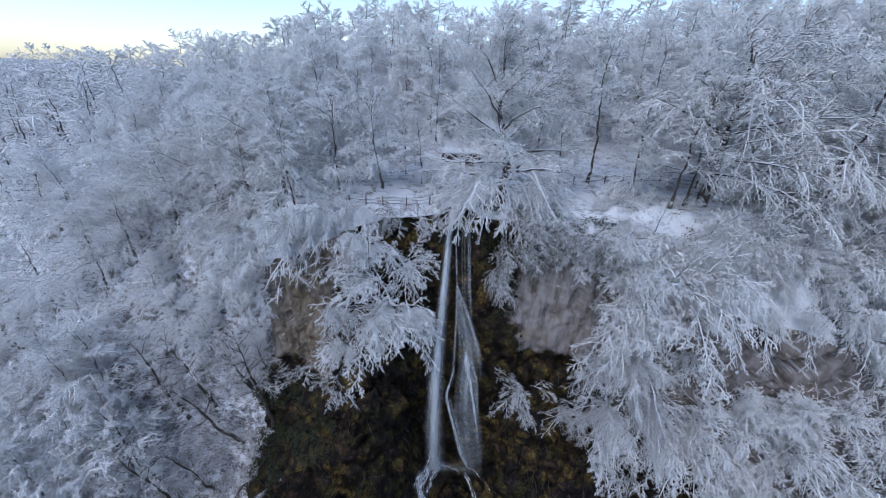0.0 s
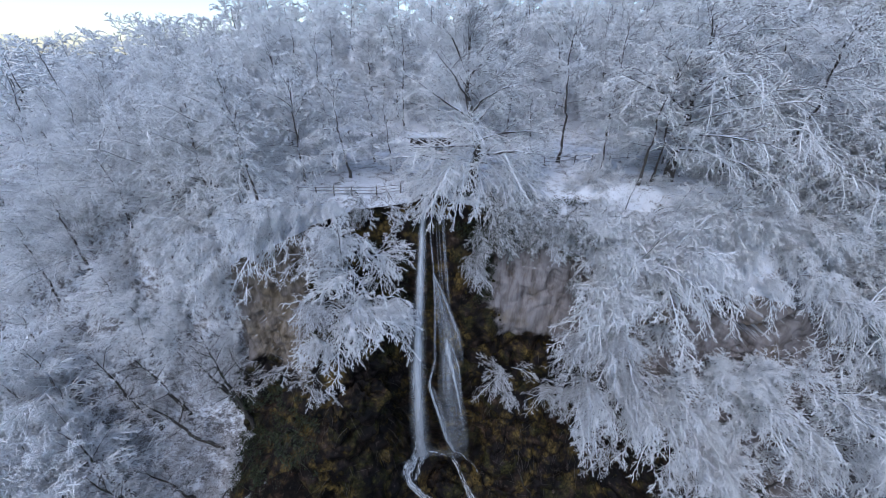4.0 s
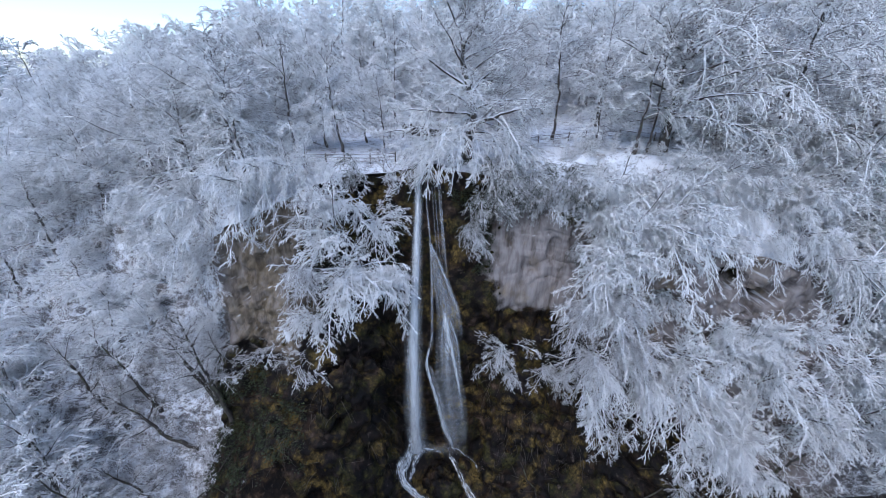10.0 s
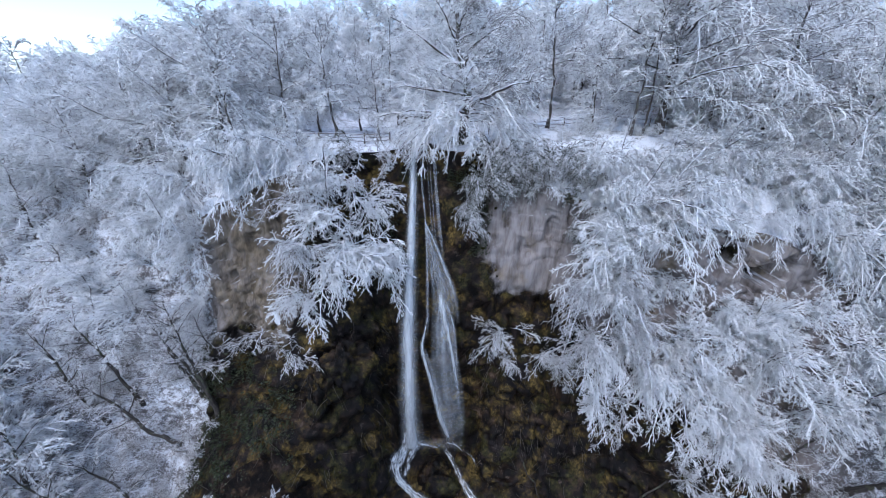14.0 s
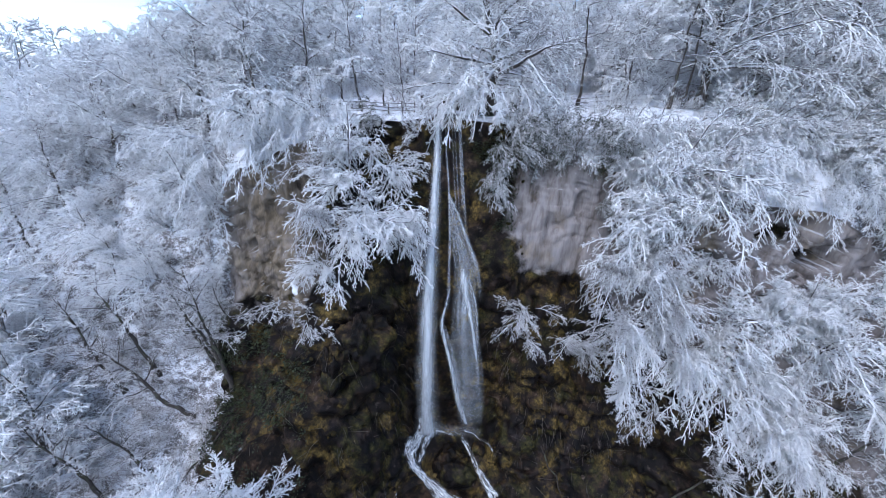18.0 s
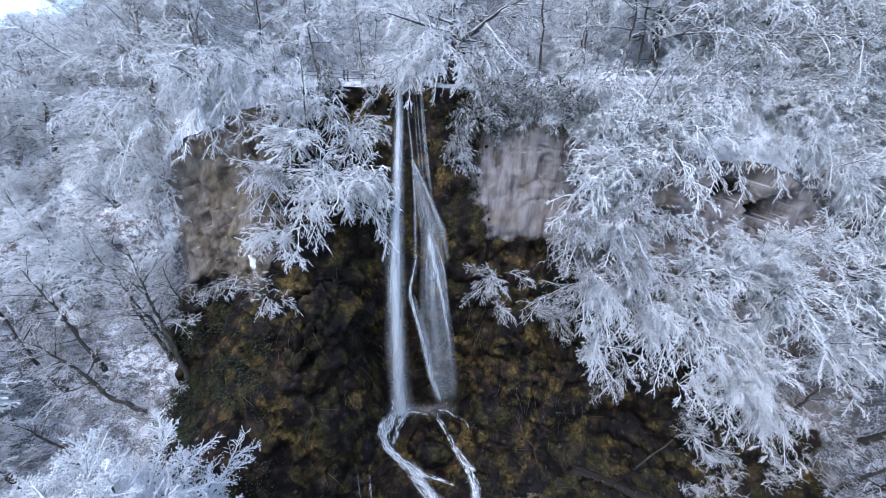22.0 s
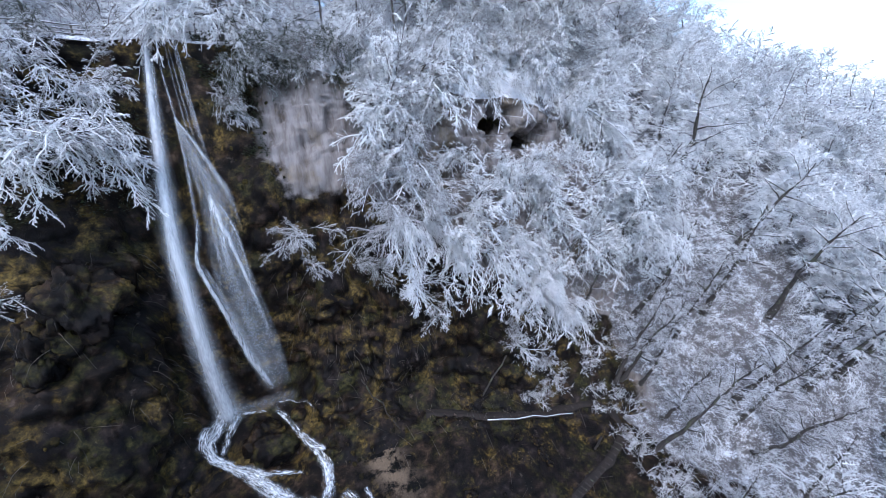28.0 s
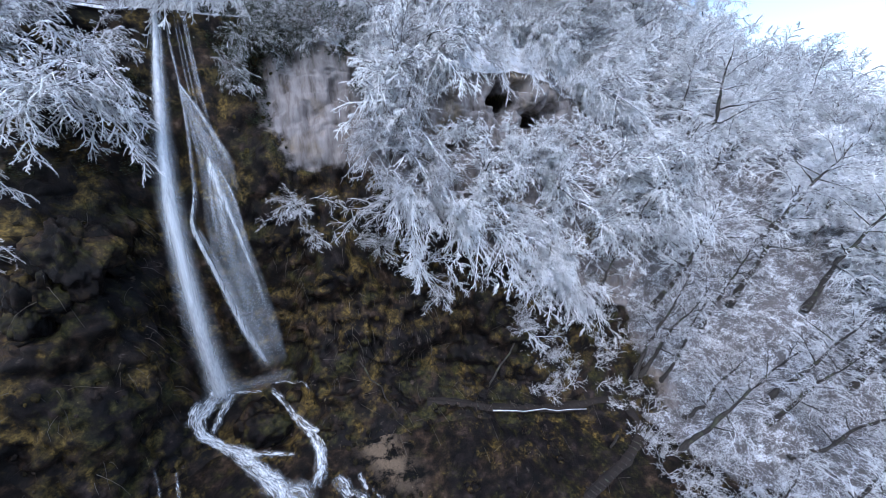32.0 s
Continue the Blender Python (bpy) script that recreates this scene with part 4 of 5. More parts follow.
HUNG = "heavily frosted bush hanging out from the tufa cliff"
PLACES = [
    # left of the water
    (HANG[0], -8.0, -1.2, 31.5, 0, 1.0), (HANG[1], -6.5, -2.3, 28.2, 45, 1.0), (HANG[2], -8.5, -3.0, 26.8, 20, 0.85), (DROOP[0], -10, 0.8, 35, 5, 0.75), (THIN[0], -10, -2.6, 28, -10, 0.85),
    (HANG[1], -11.0, -2.8, 23.2, 0, 0.6), (DROOP[0], -4.2, -1.5, 27.5, 48, 0.8), (DROOP[1], -12.5, 1.8, 36.8, -20, 0.7), (DROOP[1], -15.0, 1.6, 36.6, 0, 0.75), (DROOP[0], -9.2, 2.6, 37.2, 8, 0.55), (HANG[1], -7.2, 1.2, 34.0, 5, 0.75), (HANG[2], -4.9, 1.0, 32.0, 28, 0.7), (THIN[1], -10.2, 0.2, 33.5, -5, 0.75), (SPRIG[0], -3.6, 2.8, 36.4, 10, 1.2), (SPRIG[1], -5.4, 2.4, 36.2, -10, 1.2), (FRINGE[0], -6.8, 3.0, 37.1, -10, 0.8),
    # above the left rock
    (DROOP[1], -17, 0.8, 35.3, -5, 0.95), (DROOP[0], -21.5, 1.5, 33.5, -25, 0.95), (HANG[0], -24.5, 1, 30, -30, 0.8), (DOME[0], -27, 1, 25, -20, 0.8),
    (SPRIG[0], -13, -3, 16.5, 10, 1.4), (SPRIG[1], -16, -1.5, 18, -20, 1.3), (DOME[1], -31, 2, 19, -30, 0.9),
    # right of the lip and over the pale rock
    (FRINGE[0], 7.5, 2.8, 36.6, 5, 1.0), (FRINGE[1], 9.5, 2.4, 36.2, -10, 1.0), (FRINGE[1], 11.5, 1.8, 36.4, 15, 1.0), (FRINGE[0], 13.5, 1.4, 36.0, 10, 0.95), (FRINGE[1], 15.5, 1.0, 36.4, -12, 1.05), (FRINGE[0], 17.2, 0.4, 35.6, -5, 0.9), (FRINGE[0], 6.6, 2.2, 33.4, -5, 1.0), (FRINGE[1], 6.2, 1.6, 31, -20, 0.8), (FRINGE[1], 8.2, 1.6, 34.2, 10, 0.9), (SPRIG[2], 6.0, 0.6, 29.5, 0, 1.2),
    (DROOP[0], 19, -1.2, 34, 10, 0.9), (HANG[1], 18.5, 0, 37, 0, 0.7), (SPRIG[0], 13, -0.6, 33.4, 0, 1.2),
    # the large bushes on the right-hand cliff
    (HANG[2], 19.0, -2.2, 29.6, -38, 0.95), (THIN[0], 18.4, -2.8, 23.5, -40, 1.0), (THIN[1], 19.2, -4.0, 18.5, -42, 1.0), (THIN[1], 20.5, -3.4, 25.5, -25, 1.0), (DOME[2], 20.6, -4.6, 11.2, -30, 0.8), (HANG[0], 20.5, -2.5, 30.5, 5, 1.15), (HANG[2], 23.5, -3, 33, 20, 1.1), (DOME[1], 19.5, -3, 24.5, -10, 1.1), (THIN[0], 22.5, -3.5, 20, 0, 1.05), (DROOP[0], 20, -4, 17.5, -15, 1.0),
    (DROOP[1], 24.5, -4.5, 15, 10, 1.05), (DOME[2], 27.5, -5, 19, 15, 1.2), (DOME[0], 32, -6.5, 20, 20, 0.85), (HANG[2], 29, -5.5, 13.5, 0, 0.95), (DOME[1], 36, -7.5, 18, 30, 1.15),
    (DROOP[0], 26, -3.2, 34.5, 10, 0.9), (HANG[2], 44.5, -5, 29, 30, 1.0), (DOME[2], 41, -8.5, 13, 30, 1.1),
    (HANG[1], 44, -7.5, 20, 35, 1.1), (DOME[0], 35, -8, 9, 10, 0.9), (DOME[1], 30.5, -7.4, 8.0, -5, 0.6), (THIN[0], 35.5, -8.6, 5.5, 5, 0.55), (SPRIG[1], 23.5, -5.5, 9, 0, 1.5),
    (SPRIG[1], 9.3, -2.6, 18.6, 10, 1.35), (SPRIG[0], 9.0, -2.8, 17.6, -25, 1.0), (SPRIG[2], 10.5, -3.2, 14.8, -10, 0.9),
    (DROOP[1], 38.5, -3.6, 32.0, 15, 0.75), (DROOP[0], 34.8, -3.6, 31.8, -5, 0.6), (DROOP[0], 30.5, -3.4, 31.8, 5, 0.65), (DROOP[1], 41.5, -4.5, 29.5, 25, 0.8), (DOME[0], 34.5, -6.8, 22.4, 0, 0.7), (DOME[2], 30.8, -6.2, 23.0, -10, 0.6), (DOME[1], 39, -7.2, 22.5, 20, 0.8), (SPRIG[0], 30.5, -8, 1, 0, 1.4),
]
for i, (kind, x, y, z, turn, size) in enumerate(PLACES):
    bush_thing(kind, "small half-bare bush with thin frost on the wet rock" if kind in SPRIG else HUNG, pose(x, y, z, 0, 0, turn) @ Matrix.Diagonal((size, size, size, 1)))

# the rest of the growth along the edge and on the steep rock, thinner where the pale rock shows
rng = np.random.default_rng(77)


def cliff_y(x, z):
    i = int(np.argmin(np.abs(XS - x)))
    col = LAND[i, V_FOOT:V_RIM + 8]
    return float(np.interp(z, np.maximum.accumulate(col[:, 2]), col[:, 1]))


for x in np.arange(19, 52, 2.2):
    for k in range(2):
        xx, dy, a = x + rng.uniform(-1, 1), rng.uniform(0.5, 5.5), rng.random()
        dy = dy + 3.2 if 28 < xx < 43 else dy
        y = float(np.interp(xx, XS, LAND[:, V_RIM, 1])) + dy
        kind = (DOME[int(a * 3)], DROOP[int(a * 2)], HANG[int(a * 3)])[int(rng.random() * 3)]
        bush_thing(kind, "heavily frosted bush on the snowy edge of the cliff", pose(xx, y, land_z(xx, y) - 0.1, 0, 0, rng.uniform(-40, 40)) @ Matrix.Diagonal((*([0.55 + 0.35 * a] * 3), 1)))
for x in np.arange(8.5, 20, 1.0):
    xx, a, b = x + rng.uniform(-0.4, 0.4), rng.random(), rng.random()
    y = float(np.interp(xx, XS, LAND[:, V_RIM, 1])) + rng.uniform(-1.0, 1.6)
    bush_thing((DOME[int(a * 3)], HANG[int(a * 3)], FRINGE[int(a * 2)])[int(b * 3)], "frosted bush on the snowy edge of the cliff", pose(xx, y, land_z(xx, y) - 0.15, 0, 0, rng.uniform(-50, 50)) @ Matrix.Diagonal((*([0.34 + 0.16 * a + 0.4 * (b > 0.667)] * 3), 1)))
for i in range(34):
    x, z, a, b = rng.uniform(19.5, 46), rng.uniform(32.5, 38), rng.random(), rng.random()
    if 29 < x < 43 and z < 33.5:
        continue
    bush_thing((DOME[int(a * 3)], HANG[int(a * 3)], DROOP[int(a * 2)])[int(b * 3)], "heavily frosted bush on the snowy edge of the cliff", pose(x, cliff_y(x, z), z - 0.1, 0, 0, rng.uniform(-40, 40)) @ Matrix.Diagonal((*([0.5 + 0.35 * a] * 3), 1)))
for x in np.arange(-36, -11, 2.4):
    xx, dy, a = x + rng.uniform(-1, 1), rng.uniform(0.5, 4.5), rng.random()
    y = float(np.interp(xx, XS, LAND[:, V_RIM, 1])) + dy
    bush_thing((DOME[int(a * 3)], DROOP[int(a * 2)])[int(rng.random() * 2)], "heavily frosted bush on the snowy edge of the cliff", pose(xx, y, land_z(xx, y) - 0.1, 0, 0, rng.uniform(-40, 40)) @ Matrix.Diagonal((*([0.5 + 0.35 * a] * 3), 1)))
for i in range(80):
    x, z, a, b = rng.uniform(17.5, 56), rng.uniform(0, 33), rng.random(), rng.random()
    if 28 < x < 43 and 22 < z < 33 or z < 21 - (x - 17) * 0.8 or x < 19 and z > 22 or x > 38 and z < 9:
        continue
    y = cliff_y(x, z)
    bush_thing((DOME[int(a * 3)], HANG[int(a * 3)], DROOP[int(a * 2)])[int(b * 3)], HUNG, pose(x, y, z, 0, 0, rng.uniform(-35, 45)) @ Matrix.Diagonal((*([0.55 + 0.4 * a] * 3), 1)))
for i in range(26):
    x, z, a, b = rng.uniform(-44, -22), rng.uniform(16, 33), rng.random(), rng.random()
    bush_thing((DOME[int(a * 3)], SPRIG[int(a * 3)])[int(b * 1.6)], HUNG, pose(x, cliff_y(x, z), z, 0, 0, rng.uniform(-45, 25)) @ Matrix.Diagonal((*([0.5 + 0.4 * a] * 3), 1)))

for i in range(26):
    x, y, a, b = rng.uniform(9, 40), rng.uniform(4.5, 12), rng.random(), rng.random()
    bush_thing((DOME[int(a * 3)], SPRIG[int(a * 3)])[int(b * 1.4)], "low frosted shrub on the snowy terrace", pose(x, y, land_z(x, y) - 0.1, 0, 0, rng.uniform(-180, 180)) @ Matrix.Diagonal((*([0.3 + 0.25 * a] * 3), 1)), "shrubs on the terrace")
for i in range(34):
    x, y, a, b = rng.uniform(-60, -36), rng.uniform(-22, 6), rng.random(), rng.random()
    bush_thing((DOME[int(a * 3)], SPRIG[int(a * 3)])[int(b * 1.6)], "low frosted shrub on the steep snowy slope", pose(x, y, land_z(x, y) - 0.1, 0, 0, rng.uniform(-60, 60)) @ Matrix.Diagonal((*([0.45 + 0.35 * a] * 3), 1)), "shrubs on the side slopes")


def undergrowth(name, label, count, x0, x1, y0, y1, seed):
    """Thin frosted saplings and brambles over a slope, too many to count."""
    rng = np.random.default_rng(seed)
    x, y = rng.uniform(x0, x1, count), rng.uniform(y0, y1, count)
    x = np.where((x < 0) & (x > -21.5 - 0.35 * (4 - y)), x - 10, x)
    root = np.stack([x, y, [land_z(a, b) - 0.05 for a, b in zip(x, y)]], 1)
    o = np.repeat(root, 5, 0) + rng.normal(0, 0.2, (count * 5, 3)) * (1, 1, 0)
    d = unit(rng.normal(0, 0.5, o.shape) + (0, -0.25, 0.9))
    ll = rng.uniform(0.9, 2.6, len(o))
    sag = np.zeros(o.shape)
    sag[:, 2] = -0.25
    first = (o, d, ll, sag, np.full(len(o), 0.03))
    b = shoots(rng, *first, 7, 0.15, 1.0, 48, 0.5, 0.2, 0.3, 0.05)
    t = shoots(rng, *b, 3, 0.2, 1.0, 45, 0.6, 0.2, 0.4, 0.05)
    pieces = [cones(o, d, ll, sag, np.full(len(o), 0.03)), cones(*b[:4], np.full(len(b[0]), 0.02)), cones(*t[:4], np.full(len(t[0]), 0.017))]
    tagged(new(name, mesh_of(name, *joined(pieces), FROST_THIN)), label, "undergrowth", kind="stuff")


undergrowth("undergrowth", "thin frosted saplings and brambles on the steep snowy slope", 330, -42, -20, -14, 6, 301)
undergrowth("undergrowth", "thin frosted saplings and brambles above the hillside path", 90, 31, 43, -9.2, -5.5, 303)
undergrowth("undergrowth", "thin frosted saplings and brambles below the leaning trees", 520, 39.5, 72, -34, -6, 302)

# ---- the water ----
def make_water(name, low):
    """Long-exposure white water: streaked, thinning towards the edges (attribute 'body')."""
    m, n, l, b = material(name)
    at = n.new("ShaderNodeAttribute")
    at.attribute_name = "body"
    st = ramp(n, l, tex(n, l, 1.0, 5, 0.62, (9, 9, 0.4)), [(0.32, (low,) * 3), (0.7, (1.0,) * 3)])
    st2 = ramp(n, l, tex(n, l, 1.0, 4, 0.6, (2.4, 2.4, 0.16)), [(0.3, (0.6,) * 3), (0.65, (1.0,) * 3)])
    a = maths(n, l, "MULTIPLY", at.outputs["Fac"], maths(n, l, "MULTIPLY", st, st2))
    a = maths(n, l, "MULTIPLY", a, 1.0, True)
    b.inputs["Base Color"].default_value = (0.80, 0.85, 0.90, 1)
    b.inputs["Roughness"].default_value = 0.35
    l.new(a, b.inputs["Alpha"])
    return m


def make_foam():
    """White water broken over rock: lacy, drawn out along the flow (attributes 'across' and 'along', in metres)."""
    m, n, l, b = material("white_water")
    at, u, v = (n.new("ShaderNodeAttribute") for _ in range(3))
    at.attribute_name, u.attribute_name, v.attribute_name = "body", "across", "along"
    c = n.new("ShaderNodeCombineXYZ")
    l.new(u.outputs["Fac"], c.inputs[0])
    l.new(v.outputs["Fac"], c.inputs[1])
    fields = []
    for scale, stretch, detail in ((1.0, (10, 2.0, 1), 7), (1.0, (2.6, 0.6, 1), 4)):
        mp, t = n.new("ShaderNodeMapping"), n.new("ShaderNodeTexNoise")
        mp.inputs["Scale"].default_value = stretch
        t.inputs["Scale"].default_value, t.inputs["Detail"].default_value, t.inputs["Roughness"].default_value = scale, detail, 0.65
        l.new(c.outputs[0], mp.inputs["Vector"])
        l.new(mp.outputs[0], t.inputs["Vector"])
        fields.append(t.outputs["Fac"])
    lace = ramp(n, l, fields[0], [(0.40, (0.03,) * 3), (0.62, (1.0,) * 3)])
    big = ramp(n, l, fields[1], [(0.38, (0.05,) * 3), (0.60, (1.0,) * 3)])
    a = maths(n, l, "MULTIPLY", at.outputs["Fac"], maths(n, l, "MULTIPLY", lace, big))
    l.new(maths(n, l, "MULTIPLY", a, 1.1, True), b.inputs["Alpha"])
    b.inputs["Base Color"].default_value = (0.82, 0.86, 0.90, 1)
    b.inputs["Roughness"].default_value = 0.4
    return m


WATER, SOFT, FOAM = make_water("falling_water", 0.3), make_water("soft_water", 0.72), make_foam()


def stream(name, pts, width, depth, parent, dense=1.0, label="", seed=0, fade=(0.0, 0.0), mat=None):
    """A band of water along pts: a flat lens in section, opaque in the middle."""
    rng = np.random.default_rng(seed)
    p = np.array(pts, float)
    t = np.linspace(0, len(p) - 1, 14 * (len(p) - 1) + 1)
    i = np.clip(t.astype(int), 0, len(p) - 2)
    f = (t - i)[:, None]
    p0, p1, p2, p3 = p[np.maximum(i - 1, 0)], p[i], p[i + 1], p[np.minimum(i + 2, len(p) - 1)]
    c = 0.5 * (2 * p1 + (p2 - p0) * f + (2 * p0 - 5 * p1 + 4 * p2 - p3) * f ** 2 + (3 * p1 - p0 - 3 * p2 + p3) * f ** 3)
    w = np.interp(t, np.arange(len(p)), width)
    d = unit(np.gradient(c, axis=0))
    side = unit(np.cross(d, np.array([0, -1.0, 0.25])))
    out = np.cross(side, d)
    out *= np.sign((out * np.array([0, -1.0, 0.4])).sum(1, keepdims=True))
    k = 15
    u = np.linspace(-1, 1, k)
    share = t / t[-1]
    ends = np.where(share < fade[0], share / max(fade[0], 1e-6), 1) * np.where(share > 1 - fade[1], (1 - share) / max(fade[1], 1e-6), 1)
    rag = 1 + 0.2 * np.stack([vnoise(np.stack([t * 2.6, np.full(len(t), 9 + 1.5 * x), np.full(len(t), seed * 1.3)], 1), seed) for x in u], 1)
    v = c[:, None] + side[:, None] * (u[None] * 0.5 * w[:, None] * rag)[:, :, None] + out[:, None] * (depth * (1 - u ** 2))[None, :, None]
    body = (dense * ((1 - u ** 2) ** 1.7)[None] * ends[:, None]).ravel()
    faces = grid_faces(len(t), k)
    return part(name, mesh_of(name, v.reshape(-1, 3), faces, mat or WATER, True, [("body", body.ravel()), ("across", (u[None] * 0.5 * w[:, None] + seed * 3.7).ravel()), ("along", np.repeat(np.concatenate([[0], np.cumsum(np.linalg.norm(np.diff(c, axis=0), axis=1))]), k))]), parent, label)


def fan(one, two, count, dense, seed, thin, fade=(0.08, 0.12)):
    """Fine threads of water spread between two edges of a fall."""
    rng = np.random.default_rng(seed)
    one, two = np.array(one, float), np.array(two, float)
    for k in range(count):
        f = (k + rng.random()) / count + np.cumsum(rng.normal(0, 0.04, len(one)))
        q = one + (two - one) * f[:, None]
        i0 = int(rng.integers(0, 2)) if len(one) > 4 else 0
        stream("thread", q[i0:], rng.uniform(*thin) * np.linspace(0.7, 1.3, len(q) - i0), 0.12, fall, dense * rng.uniform(0.5, 1.2), "", seed + k, fade)


fall = empty("waterfall", "tall white waterfall dropping over a dark mossy tufa wall", "waterfall")
JET = [(0.02, 4.30, 37.10), (-0.05, 3.10, 34.50), (-0.16, 1.02, 30.62), (-0.42, -1.71, 23.86), (-0.54, -2.90, 18.36), (-0.50, -2.90, 11.96), (-0.35, -1.93, 5.22), (-0.10, -0.60, -0.50)]
stream("main_jet", JET, [0.6, 0.75, 0.95, 1.3, 1.55, 1.8, 2.0, 2.4], 0.5, fall, 0.72, "dense white jet of falling water", 1, (0.0, 0.05), SOFT)
stream("haze", JET, [0.6, 1.1, 1.4, 2.0, 2.4, 2.8, 3.2, 4.0], 0.3, fall, 0.24, "soft haze of spray round the jet", 2, (0.05, 0.05), SOFT)
fan([(x - 0.3, y - 0.05, z) for x, y, z in JET], [(x + 0.35, y - 0.05, z) for x, y, z in JET], 4, 0.45, 20, (0.3, 0.5), (0, 0.08))
stream("veil", [(0.75, 4.30, 37.10), (0.85, 2.81, 33.84), (1.25, 0.85, 29.59), (1.44, -1.12, 24.87), (1.44, -2.96, 20.78), (1.36, -3.45, 18.54)], [0.25, 0.3, 0.35, 0.45, 0.5, 0.5], 0.2, fall, 0.42, "thin strand of water", 3, (0, 0.4))
stream("veil", [(2.09, 4.30, 37.15), (2.28, 2.84, 33.89), (2.54, 1.08, 30.17), (2.94, -0.33, 26.45)], [0.35, 0.4, 0.5, 0.6], 0.2, fall, 0.28, "thin veil of water", 4, (0, 0.4))
fan([(1.27, 4.30, 37.23), (1.48, 2.82, 33.86), (1.82, 0.85, 29.61), (2.14, -0.34, 26.42)], [(2.32, 4.30, 37.16), (2.57, 2.84, 33.90), (2.97, 0.67, 29.11), (3.40, -0.54, 25.93)], 4, 0.3, 30, (0.12, 0.25), (0, 0.3))
# water sliding over the bulge: a soft sheet, brighter along its outer edge
stream("sheet", [(1.19, 0.89, 29.70), (1.91, -0.24, 26.68), (2.88, -1.93, 23.41), (3.08, -3.08, 20.27), (3.28, -3.81, 16.89), (3.62, -3.94, 13.00), (4.14, -3.41, 8.28), (4.75, -2.13, 2.50)], [0.3, 1.3, 2.0, 2.6, 2.9, 3.0, 3.0, 2.9], 0.3, fall, 0.2, "soft sheet of water over the tufa bulge", 8, (0.08, 0.08), SOFT)
stream("cascade", [(1.13, 0.93, 29.80), (2.22, 0.10, 27.60), (3.30, -0.98, 25.12), (4.23, -2.31, 22.70), (4.62, -3.19, 19.75)], [0.2, 0.5, 0.65, 0.7, 0.6], 0.3, fall, 0.42, "white water sliding over the tufa bulge", 5, (0.05, 0.35))
fan([(1.19, 0.85, 29.59), (1.57, -0.35, 26.41), (1.93, -1.94, 23.38), (2.06, -2.96, 20.80)], [(1.31, 0.85, 29.59), (2.82, -0.33, 26.44), (4.23, -2.04, 23.19), (4.53, -3.01, 20.58)], 8, 0.28, 40, (0.2, 0.5), (0.05, 0.4))
stream("cascade", [(2.71, -2.06, 23.16), (2.91, -2.76, 21.70), (3.47, -3.32, 19.16), (4.03, -3.86, 16.62), (4.68, -3.94, 13.02), (5.25, -3.42, 8.31)], [0.35, 0.9, 0.6, 0.5, 0.5, 0.6], 0.3, fall, 0.85, "bright water bursting over a knob of rock", 6, (0.12, 0.4))
fan([(2.67, -2.47, 22.42), (2.34, -3.26, 19.41), (2.29, -3.98, 15.02)], [(3.23, -2.46, 22.43), (4.36, -3.25, 19.46), (4.93, -3.98, 15.08)], 6, 0.4, 45, (0.2, 0.45), (0.05, 0.4))
fan([(2.06, -2.96, 20.80), (1.87, -3.81, 16.86), (2.38, -3.93, 12.27), (3.09, -3.25, 7.36), (4.06, -2.21, 2.82)], [(4.29, -2.95, 20.86), (4.70, -3.80, 16.92), (5.20, -3.93, 12.33), (5.77, -3.26, 7.43), (6.11, -2.22, 2.87)], 12, 0.13, 50, (0.3, 0.8), (0.25, 0.2))
stream("cascade", [(1.65, -2.84, 21.34), (1.22, -3.27, 19.38), (0.89, -3.70, 17.40), (1.31, -3.99, 15.32), (2.16, -3.92, 11.91), (3.09, -3.25, 7.36), (4.38, -2.23, 2.94)], [0.2, 0.35, 0.55, 0.6, 0.75, 0.9, 0.8], 0.3, fall, 0.8, "bright narrow chute of water", 7, (0.2, 0.06))
fan([(0.90, -3.76, 17.12), (1.52, -3.97, 14.32), (2.38, -3.72, 9.97), (3.91, -2.29, 3.15)], [(1.29, -3.69, 17.41), (2.33, -3.97, 14.34), (3.40, -3.72, 10.00), (4.70, -2.29, 3.17)], 5, 0.3, 60, (0.15, 0.35), (0.15, 0.2))
stream("spray", [(-1.8, -1.0, 0.5), (0.2, -1.0, 0.9), (2.6, -0.9, 0.7), (5.0, -1.1, 0.8), (6.6, -1.2, 0.6)], [1.6, 2.2, 1.6, 2.2, 1.4], 0.3, fall, 0.12, "fine spray at the foot", 9, (0.25, 0.25), SOFT)
run = empty("stream", "white water running off round the mossy mound", "stream")


def braid(pts, width, strands, dense, seed, fade=(0.04, 0.12)):
    """A rapid of a few overlapping ragged sheets that follow the ground."""
    rng = np.random.default_rng(seed)
    p = np.array(pts, float)
    fine = np.linspace(0, len(p) - 1, 2 * len(p) - 1)
    width = np.interp(fine, np.arange(len(p)), width)
    p = np.stack([np.interp(fine, np.arange(len(p)), p[:, c]) for c in range(3)], 1)
    d = unit(np.gradient(p, axis=0))
    side = unit(np.cross(d, np.array([0, 0, 1.0])))
    for k in range(strands):
        off = rng.uniform(-0.3, 0.3) + np.cumsum(rng.normal(0, 0.12, len(p)))
        q = p + side * (np.clip(off, -0.4, 0.4) * np.array(width))[:, None] + np.array([0, -0.05, 0.1]) * rng.random()
        q[:, 2] = np.maximum(q[:, 2], [land_z(x, y) + 0.1 for x, y, z in q])
        stream("rapid", q, np.array(width) * rng.uniform(0.6, 1.1, len(q)), 0.16, run, dense * rng.uniform(0.8, 1.2), "", seed + k, fade, FOAM)


